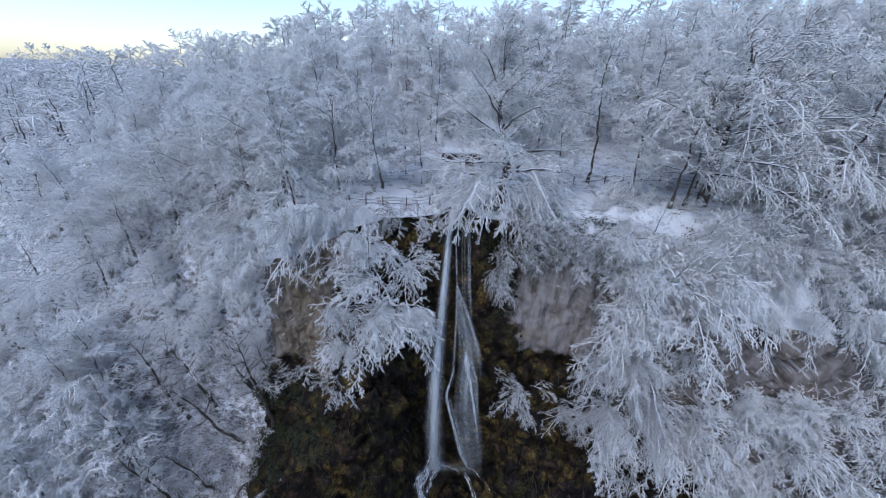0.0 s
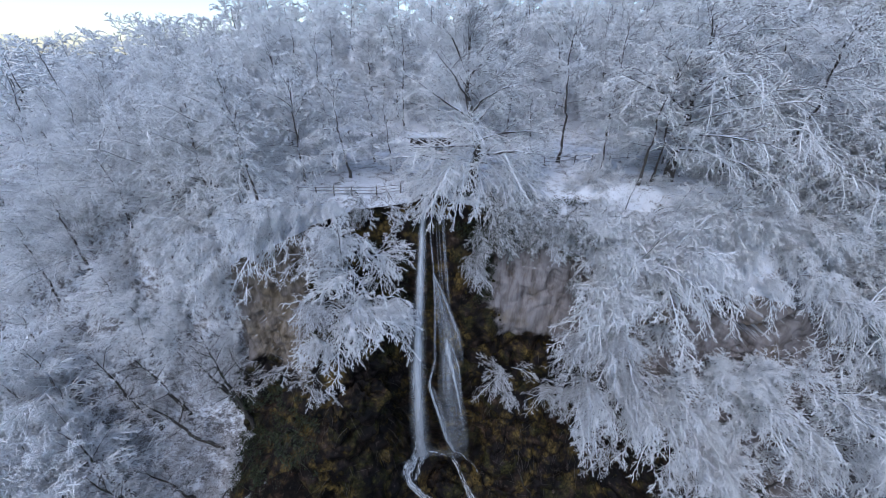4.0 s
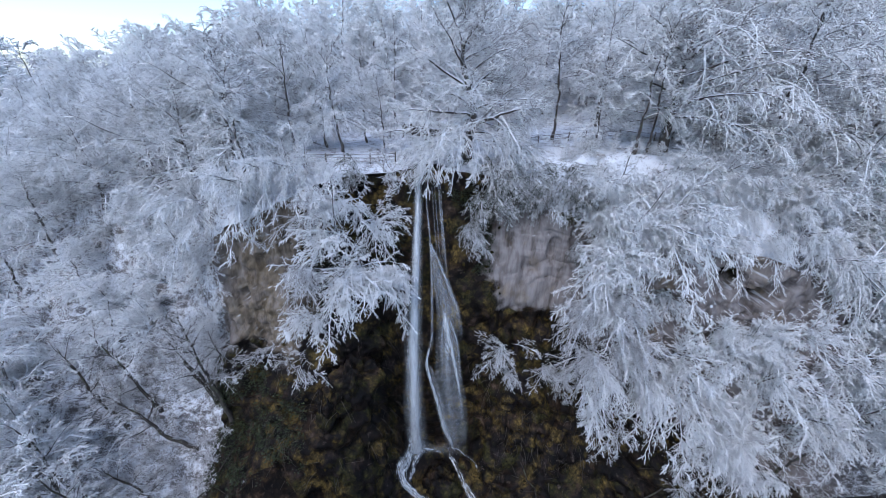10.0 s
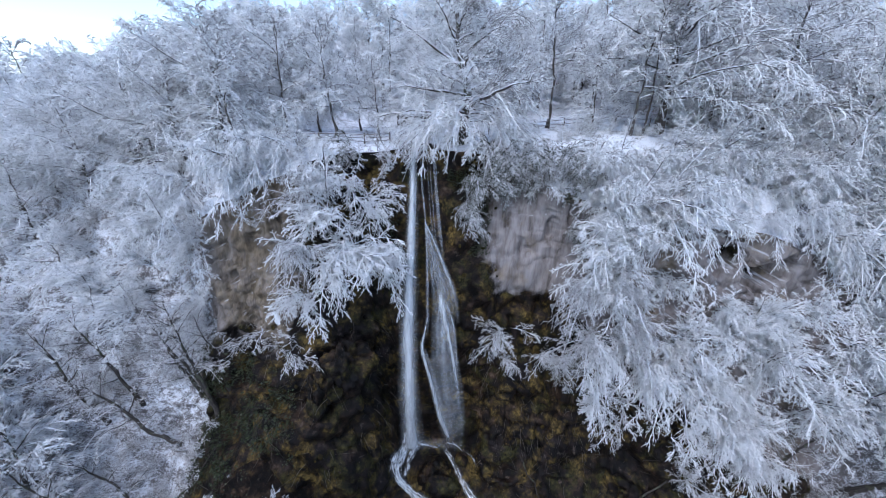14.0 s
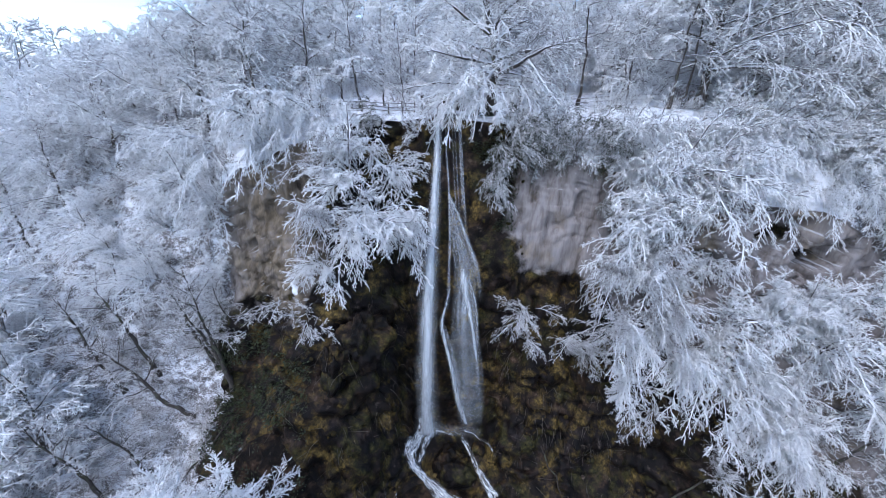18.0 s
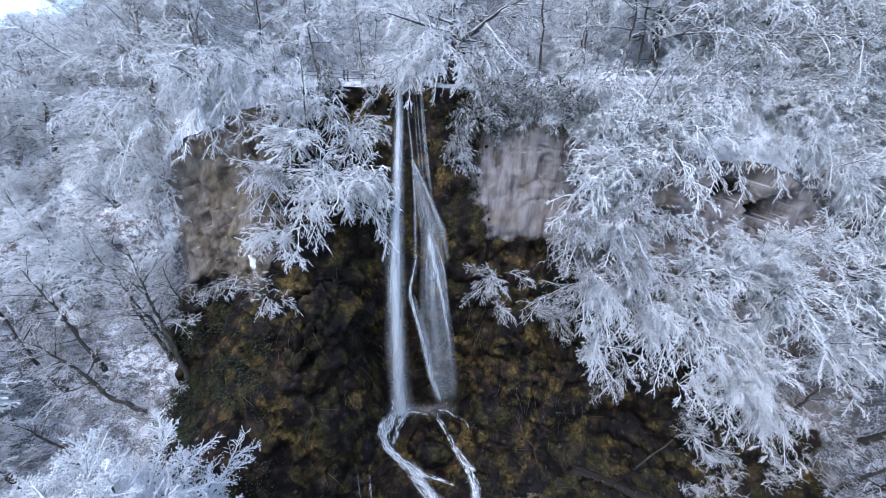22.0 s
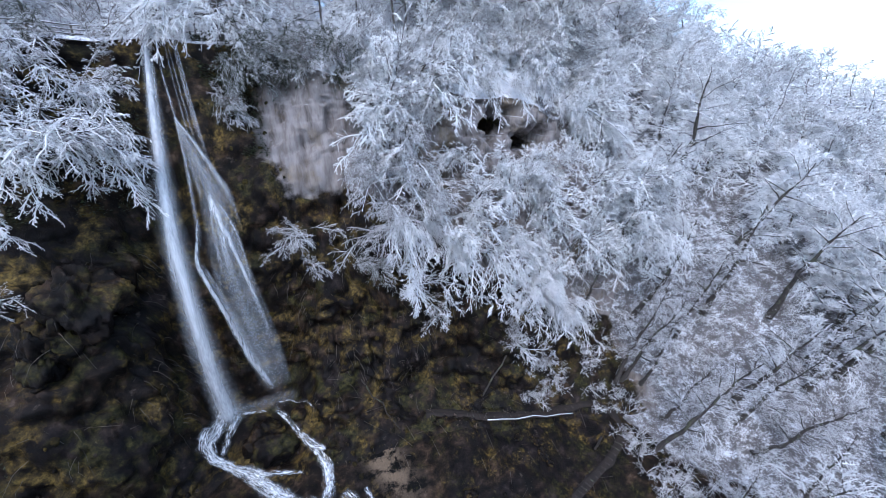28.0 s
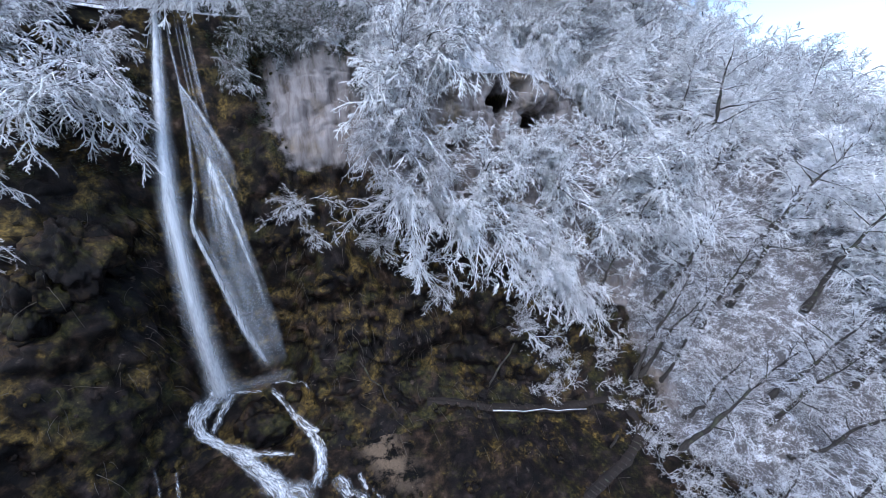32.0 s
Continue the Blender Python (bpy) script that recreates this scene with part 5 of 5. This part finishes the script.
braid([(-0.4, -0.4, 0.3), (-0.6, 0.3, 0.1), (-1.5, -1.5, -0.3), (-2.1, -3.2, -0.6), (-1.6, -3.8, -1.7), (-0.1, -4.4, -2.9), (1.6, -5.7, -3.7), (3.2, -7.3, -4.4), (4.6, -8.4, -5.6), (5.6, -9.8, -6.4), (6.6, -12.5, -7.6)], [1.3, 1.4, 1.4, 1.2, 1.0, 1.1, 1.4, 1.9, 2.6, 3.2, 3.6], 3, 0.9, 110)
braid([(-0.6, 0.3, 0.1), (-1.2, -1.5, -0.3), (-1.8, -3.0, -0.6), (-1.4, -3.7, -1.7), (-0.1, -4.4, -2.9), (1.6, -5.7, -3.7), (3.0, -7.2, -4.4), (4.4, -8.4, -5.5)], [0.7, 0.8, 0.8, 0.5, 0.5, 0.6, 0.8, 1.0], 2, 1.1, 120)
braid([(0.3, 0.2, -0.4), (-0.5, -0.9, -1.2), (-0.9, -2.3, -1.6), (-1.2, -3.4, -2.1)], [1.3, 1.1, 0.8, 0.6], 2, 0.7, 160)
braid([(4.0, -0.5, -0.6), (4.8, -1.1, -1.6), (5.7, -3.0, -2.4), (6.6, -4.9, -2.8), (7.4, -6.2, -3.5), (7.6, -7.4, -4.5), (7.3, -8.6, -5.4), (6.7, -9.8, -6.2)], [0.4, 0.5, 0.55, 0.75, 1.0, 1.1, 1.2, 1.4], 3, 0.95, 140)
braid([(7.2, -5.8, -3.3), (8.0, -6.6, -3.9), (8.6, -7.4, -4.7)], [0.5, 0.7, 0.6], 1, 0.8, 145)
braid([(0.4, -4.5, -3.2), (2.3, -5.8, -3.7), (4.2, -6.5, -4.2), (5.8, -7.1, -4.3)], [0.6, 0.8, 0.7, 0.5], 1, 1.1, 150)
braid([(8.8, -9.6, -6.0), (9.5, -11.1, -6.8), (10.1, -12.2, -7.4), (10.8, -14, -8.2)], [1.0, 1.6, 2.0, 2.2], 2, 0.8, 180)
braid([(10.6, -10.3, -5.9), (11.1, -11.2, -6.9), (12.2, -12.7, -7.4)], [0.6, 0.8, 0.9], 1, 0.9, 185)
braid([(-4.7, -6.9, -1.4), (-4.6, -6.9, -2.5), (-4.4, -7.4, -3.3), (-4.0, -8.6, -4.4)], [0.3, 0.35, 0.4, 0.4], 1, 0.55, 200)
braid([(-3.5, -6.2, -2.8), (-3.4, -6.6, -3.5), (-3.2, -7.4, -4.1), (-2.8, -8.6, -5.0)], [0.25, 0.35, 0.4, 0.4], 1, 0.55, 210)
braid([(0.5, 0.2, -0.3), (1.9, 0.2, -0.6), (3.2, 0.1, -0.8)], [0.6, 0.6, 0.7], 1, 0.8, 220)
braid([(4.4, 0.0, -0.4), (5.5, -0.5, -0.2), (6.7, -2.0, -0.3), (7.7, -3.7, -1.1)], [0.5, 0.4, 0.35, 0.25], 1, 0.7, 230)


# ---- small structures ----
def wood_material(name, dark, light):
    m, n, l, b = material(name)
    g = tex(n, l, 5.0, 5, 0.6, (1, 1, 1))
    up = upward(n, l, 0.35, 0.6, g, 0.4)
    l.new(mix(n, l, up, ramp(n, l, g, [(0.3, dark), (0.7, light)]), SNOW), b.inputs["Base Color"])
    b.inputs["Roughness"].default_value = 0.85
    bump(n, l, b, g, 0.4, 0.01)
    return m


TIMBER = wood_material("weathered_timber", (0.05, 0.042, 0.036), (0.13, 0.11, 0.095))


def pole(name, a, b, r0, r1, mat, parent, label="", sides=8, wob=0.0, seed=0):
    """A round timber or trunk between two points, slightly crooked."""
    a, b = np.array(a, float), np.array(b, float)
    k = 6 if wob else 1
    rng = np.random.default_rng(seed)
    s = np.linspace(0, 1, k + 1)[:, None]
    pts = a + (b - a) * s + rng.normal(0, 1, (k + 1, 3)) * wob * np.sin(s * np.pi)
    me = mesh_of(name, *tube_along(pts, r0 + (r1 - r0) * s[:, 0], sides), mat)
    return part(name, me, parent, label) if parent else new(name, me)


def rail_fence(points, label, rails=(0.45, 0.95), gap=2.2):
    ob = empty("fence", label, "fence", "post and rail fences")
    for (x0, y0), (x1, y1) in zip(points[:-1], points[1:]):
        n = max(1, round(math.hypot(x1 - x0, y1 - y0) / gap))
        tops = []
        for i in range(n + 1):
            x, y = x0 + (x1 - x0) * i / n, y0 + (y1 - y0) * i / n
            z = land_z(x, y)
            pole("post", (x, y, z - 0.3), (x, y, z + 1.15), 0.08, 0.075, TIMBER, ob)
            tops.append((x, y, z))
        for a, b in zip(tops[:-1], tops[1:]):
            for h in rails:
                pole("rail", (a[0], a[1] - 0.06, a[2] + h), (b[0], b[1] - 0.06, b[2] + h), 0.06, 0.055, TIMBER, ob, sides=6)
    return ob


rail_fence([(-14, 5.4), (-8, 5.2), (-2.6, 6.2)], "low wooden rail fence along the snowy cliff edge", (0.3, 0.65, 1.0))
rail_fence([(10, 14.5), (20, 14), (33, 12)], "long wooden rail fence along the snowy terrace path")


def hut(x, y, z):
    """Small open shelter with a snow-laden roof."""
    ob = empty("shelter", "small timber shelter with a snow-laden roof on the terrace", "shelter", at=pose(x, y, z, 0, 0, 4))
    for px in (-3.2, 3.2):
        for py in (-1.2, 1.2):
            pole("post", (px, py, -0.2), (px, py, 2.1), 0.1, 0.1, TIMBER, ob)
    for name, z0, th, grow, mat, label in (("roof", 2.1, 0.16, 0.0, TIMBER, "dark timber roof"), ("snow_cap", 2.27, 0.3, 0.06, SNOWPACK, "thick layer of snow")):
        bm = bmesh.new()
        bmesh.ops.create_cube(bm, size=1, matrix=Matrix.Translation((0, 0, z0 + th / 2)) @ Matrix.Diagonal((7.6 + grow, 3.4 + grow, th, 1)))
        bmesh.ops.bevel(bm, geom=bm.edges[:], offset=th * 0.35, segments=3, affect="EDGES")
        me = bpy.data.meshes.new(name)
        bm.to_mesh(me)
        me.materials.append(mat)
        part(name, me, ob, label)
    bm = bmesh.new()
    bmesh.ops.create_cube(bm, size=1, matrix=Matrix.Translation((0, 1.2, 1.0)) @ Matrix.Diagonal((6.2, 0.1, 2.0, 1)))
    me = bpy.data.meshes.new("back_wall")
    bm.to_mesh(me)
    me.materials.append(TIMBER)
    part("back_wall", me, ob, "dark plank wall")


def snow_material():
    m, n, l, b = material("packed_snow")
    g = tex(n, l, 3.0, 5)
    l.new(mix(n, l, g, (0.74, 0.78, 0.84), (0.86, 0.88, 0.91)), b.inputs["Base Color"])
    b.inputs["Roughness"].default_value = 0.85
    bump(n, l, b, g, 0.5, 0.05)
    return m


SNOWPACK = snow_material()
hut(0.7, 26, land_z(0.7, 26) - 0.1)


# ---- path with log steps ----
STEP = make_bark("step_log", (0.012, 0.010, 0.008), (0.05, 0.04, 0.032), 1.2)
def path_material():
    m, n, l, b = material("trodden_path")
    g, f = tex(n, l, 1.2, 5), tex(n, l, 9.0, 5)
    l.new(mix(n, l, f, ramp(n, l, g, [(0.38, (0.002, 0.0015, 0.0012)), (0.62, (0.02, 0.013, 0.010))]), (0.026, 0.018, 0.014)), b.inputs["Base Color"])
    b.inputs["Roughness"].default_value = 0.9
    bump(n, l, b, f, 0.6, 0.04)
    return m


def path_strip(points, width):
    p = np.array(points, float)
    t = np.linspace(0, len(p) - 1, 110)
    i = np.clip(t.astype(int), 0, len(p) - 2)
    f = (t - i)[:, None]
    p0, p1, p2, p3 = p[np.maximum(i - 1, 0)], p[i], p[i + 1], p[np.minimum(i + 2, len(p) - 1)]
    c = 0.5 * (2 * p1 + (p2 - p0) * f + (2 * p0 - 5 * p1 + 4 * p2 - p3) * f ** 2 + (3 * p1 - p0 - 3 * p2 + p3) * f ** 3)
    d = unit(np.gradient(c, axis=0))
    side = np.stack([-d[:, 1], d[:, 0]], 1)
    z = np.array([land_z(*q) for q in c])
    z = np.convolve(np.pad(z, 4, "edge"), np.ones(9) / 9, "valid") + 0.12
    across = np.linspace(-0.5, 0.5, 7)
    rows = []
    for j, a in enumerate(across):
        w = width * (1 + 0.4 * vnoise(np.stack([t * 3, np.full(len(t), a * 4 + 7), t * 0], 1), 3))
        rows.append(np.stack([c[:, 0] + side[:, 0] * a * w, c[:, 1] + side[:, 1] * a * w, z + 0.05 * np.cos(a * 3) - 0.3 * (abs(a) > 0.45) + 0.07 * vnoise(np.stack([t * 2.2, np.full(len(t), a * 6), t * 0], 1), 8)], 1))
    v = np.stack(rows, 1)
    ob = tagged(new("path", mesh_of("path", v.reshape(-1, 3), grid_faces(len(t), 7)[:, ::-1], path_material())), "narrow trodden dirt path winding below the cliff", "path", kind="structure")
    return ob, c, side, z


way, wc, wside, wz = path_strip([(19, -6.6), (22, -7.6), (25.5, -8.8), (31, -9.8), (37, -10.6), (41, -12.8), (40.5, -15.5), (36.9, -16.6), (32.8, -17.4), (28.9, -18.6), (26.5, -21)], 1.15)
for k in list(range(18, 46, 2)) + list(range(62, 108, 2)):
    a, b = wc[k] - wside[k] * 0.55, wc[k] + wside[k] * 0.55
    pole("step", (*a, wz[k] - 0.01), (*b, wz[k] - 0.01), 0.08, 0.08, STEP, way, "round log step", 6)

# ---- logs ----
for name, a, b, r0, r1, mat, label, wob in [
    ("log", (25.2, -9.8, land_z(25.2, -9.8) + 0.55), (36.6, -11.6, land_z(36.6, -11.6) + 0.7), 0.10, 0.07, TIMBER, "long thin log with a ridge of snow beside the path", 0.12),
    ("log", (38.2, -14.6, land_z(38.2, -14.6) - 0.1), (36.0, -15.6, land_z(36, -15.6) + 0.5), 0.16, 0.12, STEP, "short dark log beside the path bend", 0.05),
    ("log", (26.5, -6.8, land_z(26.5, -6.8) + 0.25), (31.5, -7.5, land_z(31.5, -7.5) + 0.9), 0.12, 0.07, TRUNK, "fallen log dusted with snow above the rail", 0.1),
    ("log", (12.9, -4.0, land_z(12.9, -4.0) + 0.1), (15.5, -7.6, land_z(15.5, -7.6) + 0.25), 0.08, 0.06, STEP, "thin dark fallen trunk lying on the wet slope", 0.1),
    ("log", (-24, -3.4, land_z(-24, -3.4) + 0.2), (-29.5, -1.5, land_z(-29.5, -1.5) + 0.5), 0.14, 0.07, TRUNK, "broken branch lying on the snowy slope", 0.15),
    ("log", (-27, -7, land_z(-27, -7) + 0.2), (-22, -3, land_z(-22, -3) + 0.4), 0.12, 0.06, TRUNK, "broken branch lying on the snowy slope", 0.2),
]:
    tagged(pole(name, a, b, r0, r1, mat, None, wob=wob, seed=3), label, "log")


# ---- rocks ----
def rock_mesh(name, seed, size, rough, mat, attr):
    bm = bmesh.new()
    bmesh.ops.create_icosphere(bm, subdivisions=5 if max(size) > 2 else 4, radius=1)
    v = np.array([q.co[:] for q in bm.verts])
    n = fbm(v * 1.3 + seed * 7, 4, seed) - 0.5 * np.abs(fbm(v * (2.6, 2.6, 1.2) + seed * 3, 3, seed + 5)) + 0.16 * fbm(v * 7.0, 2, seed + 9)
    w = v * (1 + rough * n)[:, None] * np.array(size)
    f = np.array([[q.index for q in p.verts] for p in bm.faces])
    bm.free()
    return mesh_of(name, w, f, mat, True, [(attr, np.ones(len(w))), ("litter", np.zeros(len(w)))])


tagged(new("mound", rock_mesh("mound", 3, (3.0, 2.2, 2.6), 0.3, CLIFF, "wet")), "rounded mossy tufa mound at the foot of the fall", "rock").matrix_basis = pose(2.9, -2.9, -2.9)
for i, (x, y, z, size, label) in enumerate([(-6.8, -5.0, 16.2, (2.3, 1.5, 3.0), "hanging brown tufa buttress with moss"), (-9.4, -5.6, 13.0, (1.6, 1.3, 2.2), "hanging brown tufa buttress with moss"), (6.8, -0.6, -1.4, (1.5, 1.3, 1.2), "wet dark rock beside the foot of the fall")]):
    tagged(new("rock", rock_mesh("rock", 20 + i, size, 0.5, CLIFF, "wet")), label, "rock").matrix_basis = pose(x, y, z, 0, 0, 40 * i)
SHAPES = [rock_mesh("boulder", 40 + i, (1, 0.8, 0.7), 0.35, CLIFF, "wet") for i in range(3)]
rng = np.random.default_rng(21)
for i in range(46):
    x, y = rng.uniform(-16, 30), rng.uniform(-17, -2)
    if abs(x - 1.5) < 6 and y > -8:
        continue
    ob = tagged(new("boulder", SHAPES[i % 3]), "wet brown tufa boulder on the mossy apron", "rock", "boulders on the apron")
    s = rng.uniform(0.25, 0.8)
    ob.matrix_basis = pose(x, y, land_z(x, y), rng.uniform(-30, 30), rng.uniform(-30, 30), rng.uniform(0, 360)) @ Matrix.Diagonal((s, s, s, 1))
ledge = tagged(new("snow_ledge", rock_mesh("snow_ledge", 61, (1.5, 1.0, 0.9), 0.3, SNOWPACK, "wet")), "ledge of pale rock thick with snow", "snow")
ledge.matrix_basis = pose(-13.8, -1.9, 19.9, 0, 70, 0) @ Matrix.Diagonal((0.75, 0.7, 0.5, 1))


# ---- ivy, dead grass, dead branches ----
def leaf_material(name, a, b):
    m, n, l, bs = material(name)
    info = n.new("ShaderNodeNewGeometry")
    l.new(mix(n, l, info.outputs["Random Per Island"], a, b), bs.inputs["Base Color"])
    bs.inputs["Roughness"].default_value = 0.6
    return m


IVY = leaf_material("ivy_leaf", (0.007, 0.011, 0.0035), (0.036, 0.050, 0.016))
STICK = leaf_material("dead_stick", (0.03, 0.024, 0.018), (0.11, 0.09, 0.07))
STRAW = leaf_material("dead_grass", (0.06, 0.045, 0.025), (0.22, 0.17, 0.10))


def surface_points(rng, count, x0, x1, z0, z1):
    """Points on the cliff and apron between the given bounds, with their outward normals."""
    box = (LAND[:, :, 0] > x0) & (LAND[:, :, 0] < x1) & (LAND[:, :, 2] > z0) & (LAND[:, :, 2] < z1) & (LAND[:, :, 1] < 10) & (LAND[:, :, 1] > -30)
    i, j = np.nonzero(box)
    k = rng.integers(len(i), size=count)
    return LAND[i[k], j[k]] + rng.normal(0, 0.15, (count, 3)), nrm[i[k], j[k]]


def leaves(rng, base, out, size, lift):
    """Folded four-cornered leaves that stand off a surface."""
    n = len(base)
    d = unit(out * 0.6 + rng.normal(0, 0.6, (n, 3)) + np.array([0, 0, -0.15]))
    a, b = frame_of(d)
    c = base + out * (lift * rng.random(n) ** 2)[:, None]
    s = size * rng.uniform(0.6, 1.4, n)[:, None]
    v = np.stack([c, c + d * s * 0.5 + a * s * 0.45 + b * s * 0.12, c + d * s, c + d * s * 0.5 - a * s * 0.45 + b * s * 0.12], 1).reshape(-1, 3)
    i = (np.arange(n) * 4)[:, None]
    return v, np.concatenate([i, i + 1, i + 2, i + 3], 1)


rng = np.random.default_rng(33)
for label, bounds, count in [("dark green ivy and brambles on the shaded rock", (-25, -12, 0, 15), 9000), ("dark green ivy draped below the terrace edge", (3.6, 20, 32.6, 37.2), 9000), ("dark green ivy hanging beside the wet wall", (3.8, 8.2, 26, 33), 3000), ("dark green ivy on the wet wall", (-4.5, -2.0, 22, 33), 1500), ("dark ivy beside the hanging bushes", (-13, -5, 22, 33), 2200)]:
    q, nn = surface_points(rng, count, *bounds)
    clump = fbm(q * 0.5, 2, 5) > -0.15
    tagged(new("ivy", mesh_of("ivy", *leaves(rng, q[clump], nn[clump], 0.2, 0.9), IVY, False)), label, "ivy", kind="stuff")
q, nn = surface_points(rng, 2600, -14, 30, -14, 17)
keep = (fbm(q * 0.35, 2, 9) > 0.05) & ((np.abs(q[:, 0] - 2) > 6) | (q[:, 1] < -8))
q, nn = q[keep], nn[keep]
d = unit(nn * 0.7 + rng.normal(0, 0.5, q.shape))
sg = np.zeros(q.shape)
sg[:, 2] = -0.7
tagged(new("dead_grass", mesh_of("dead_grass", *cones(q, d, rng.uniform(0.3, 0.8, len(q)), sg, np.full(len(q), 0.015)), STRAW)), "tufts of dead straw-coloured grass on the wet apron", "grass", kind="stuff")
q, nn = surface_points(rng, 260, -24, 38, -14, 10)
q, nn = q[np.abs(q[:, 0] - 1.5) > 7], nn[np.abs(q[:, 0] - 1.5) > 7]
d = unit(np.cross(nn, rng.normal(0, 1, q.shape)) + 0.25 * nn)
tagged(new("dead_branches", mesh_of("dead_branches", *cones(q + nn * 0.1, d, rng.uniform(0.8, 3.0, len(q)), np.zeros(q.shape), np.full(len(q), 0.025)), STICK)), "bare dead branches lying about the apron", "branches", kind="stuff")


# ---- moss cushions, loose stones and hanging roots on the wet rock ----
def lumps(rng, at, out, size, squash):
    """Many small uneven lumps pressed on a surface: vertices and triangles."""
    bm = bmesh.new()
    bmesh.ops.create_icosphere(bm, subdivisions=2, radius=1)
    ball = np.array([q.co[:] for q in bm.verts])
    f = np.array([[q.index for q in p.verts] for p in bm.faces])
    bm.free()
    a, b = frame_of(out)
    shapes = [ball * (1 + 0.45 * fbm(ball * 1.4 + 9 * k, 2, k))[:, None] for k in range(6)]
    pick = rng.integers(6, size=len(at))
    v = np.stack(shapes)[pick]
    sx, sy = rng.uniform(0.7, 1.5, len(at)), rng.uniform(0.7, 1.5, len(at))
    w = at[:, None] + size[:, None, None] * (a[:, None] * (v[:, :, :1] * sx[:, None, None]) + b[:, None] * (v[:, :, 1:2] * sy[:, None, None]) + out[:, None] * v[:, :, 2:] * squash)
    return w.reshape(-1, 3), (f[None] + (np.arange(len(at)) * len(ball))[:, None, None]).reshape(-1, 3)


def mottled(name, a, b, c, scale):
    m, n, l, bs = material(name)
    info = n.new("ShaderNodeNewGeometry")
    col = ramp(n, l, info.outputs["Random Per Island"], [(0.0, a), (0.6, b), (1.0, c)])
    g = tex(n, l, scale, 5, 0.7)
    l.new(mix(n, l, ramp(n, l, g, [(0.4, (0.75,) * 3), (0.62, (0,) * 3)]), col, (0.003, 0.0025, 0.0015)), bs.inputs["Base Color"])
    bs.inputs["Roughness"].default_value = 0.85
    bs.inputs["Specular IOR Level"].default_value = 0.2
    bump(n, l, bs, g, 0.8, 0.08)
    return m


rng = np.random.default_rng(55)
for name, label, count, bounds, lo, hi, squash, mat in [
    ("moss", "cushions of ochre and olive moss on the wet tufa", 700, (-15, 17, -9, 20), 0.06, 0.25, 0.16, mottled("moss_cushion", (0.008, 0.006, 0.002), (0.022, 0.016, 0.004), (0.075, 0.050, 0.010), 4.0)),
    ("stones", "wet brown stones strewn over the apron", 600, (-18, 34, -13, 6), 0.04, 0.2, 0.55, mottled("wet_stone", (0.006, 0.004, 0.003), (0.022, 0.014, 0.010), (0.15, 0.11, 0.085), 5.0)),
    ("moss", "green-brown moss on the wall beside the falling water", 260, (-4, 9, 3, 33), 0.06, 0.22, 0.16, mottled("wall_moss", (0.008, 0.009, 0.003), (0.03, 0.026, 0.006), (0.085, 0.062, 0.012), 6.0)),
]:
    q, nn = surface_points(rng, count, *bounds)
    keep = fbm(q * 0.4, 2, 17) > -0.1
    tagged(new(name, mesh_of(name, *lumps(rng, q[keep], nn[keep], rng.uniform(lo ** 0.5, hi ** 0.5, keep.sum()) ** 2, squash), mat)), label, name, kind="stuff")
q, nn = surface_points(rng, 700, -16, 26, 0, 19)
keep = (fbm(q * 0.3, 2, 23) > 0.0) & (np.abs(q[:, 0] - 1.8) > 4.5)
q, nn = q[keep], nn[keep]
sg = np.zeros(q.shape)
sg[:, 2] = -0.9
tagged(new("roots", mesh_of("roots", *crooked(tubes(q, unit(nn + rng.normal(0, 0.5, q.shape)), rng.uniform(0.6, 2.0, len(q)), sg, np.full(len(q), 0.03), np.full(len(q), 0.01), 4, 3), 71), STICK)), "tangle of hanging roots and dead stems on the wet rock", "roots", kind="stuff")
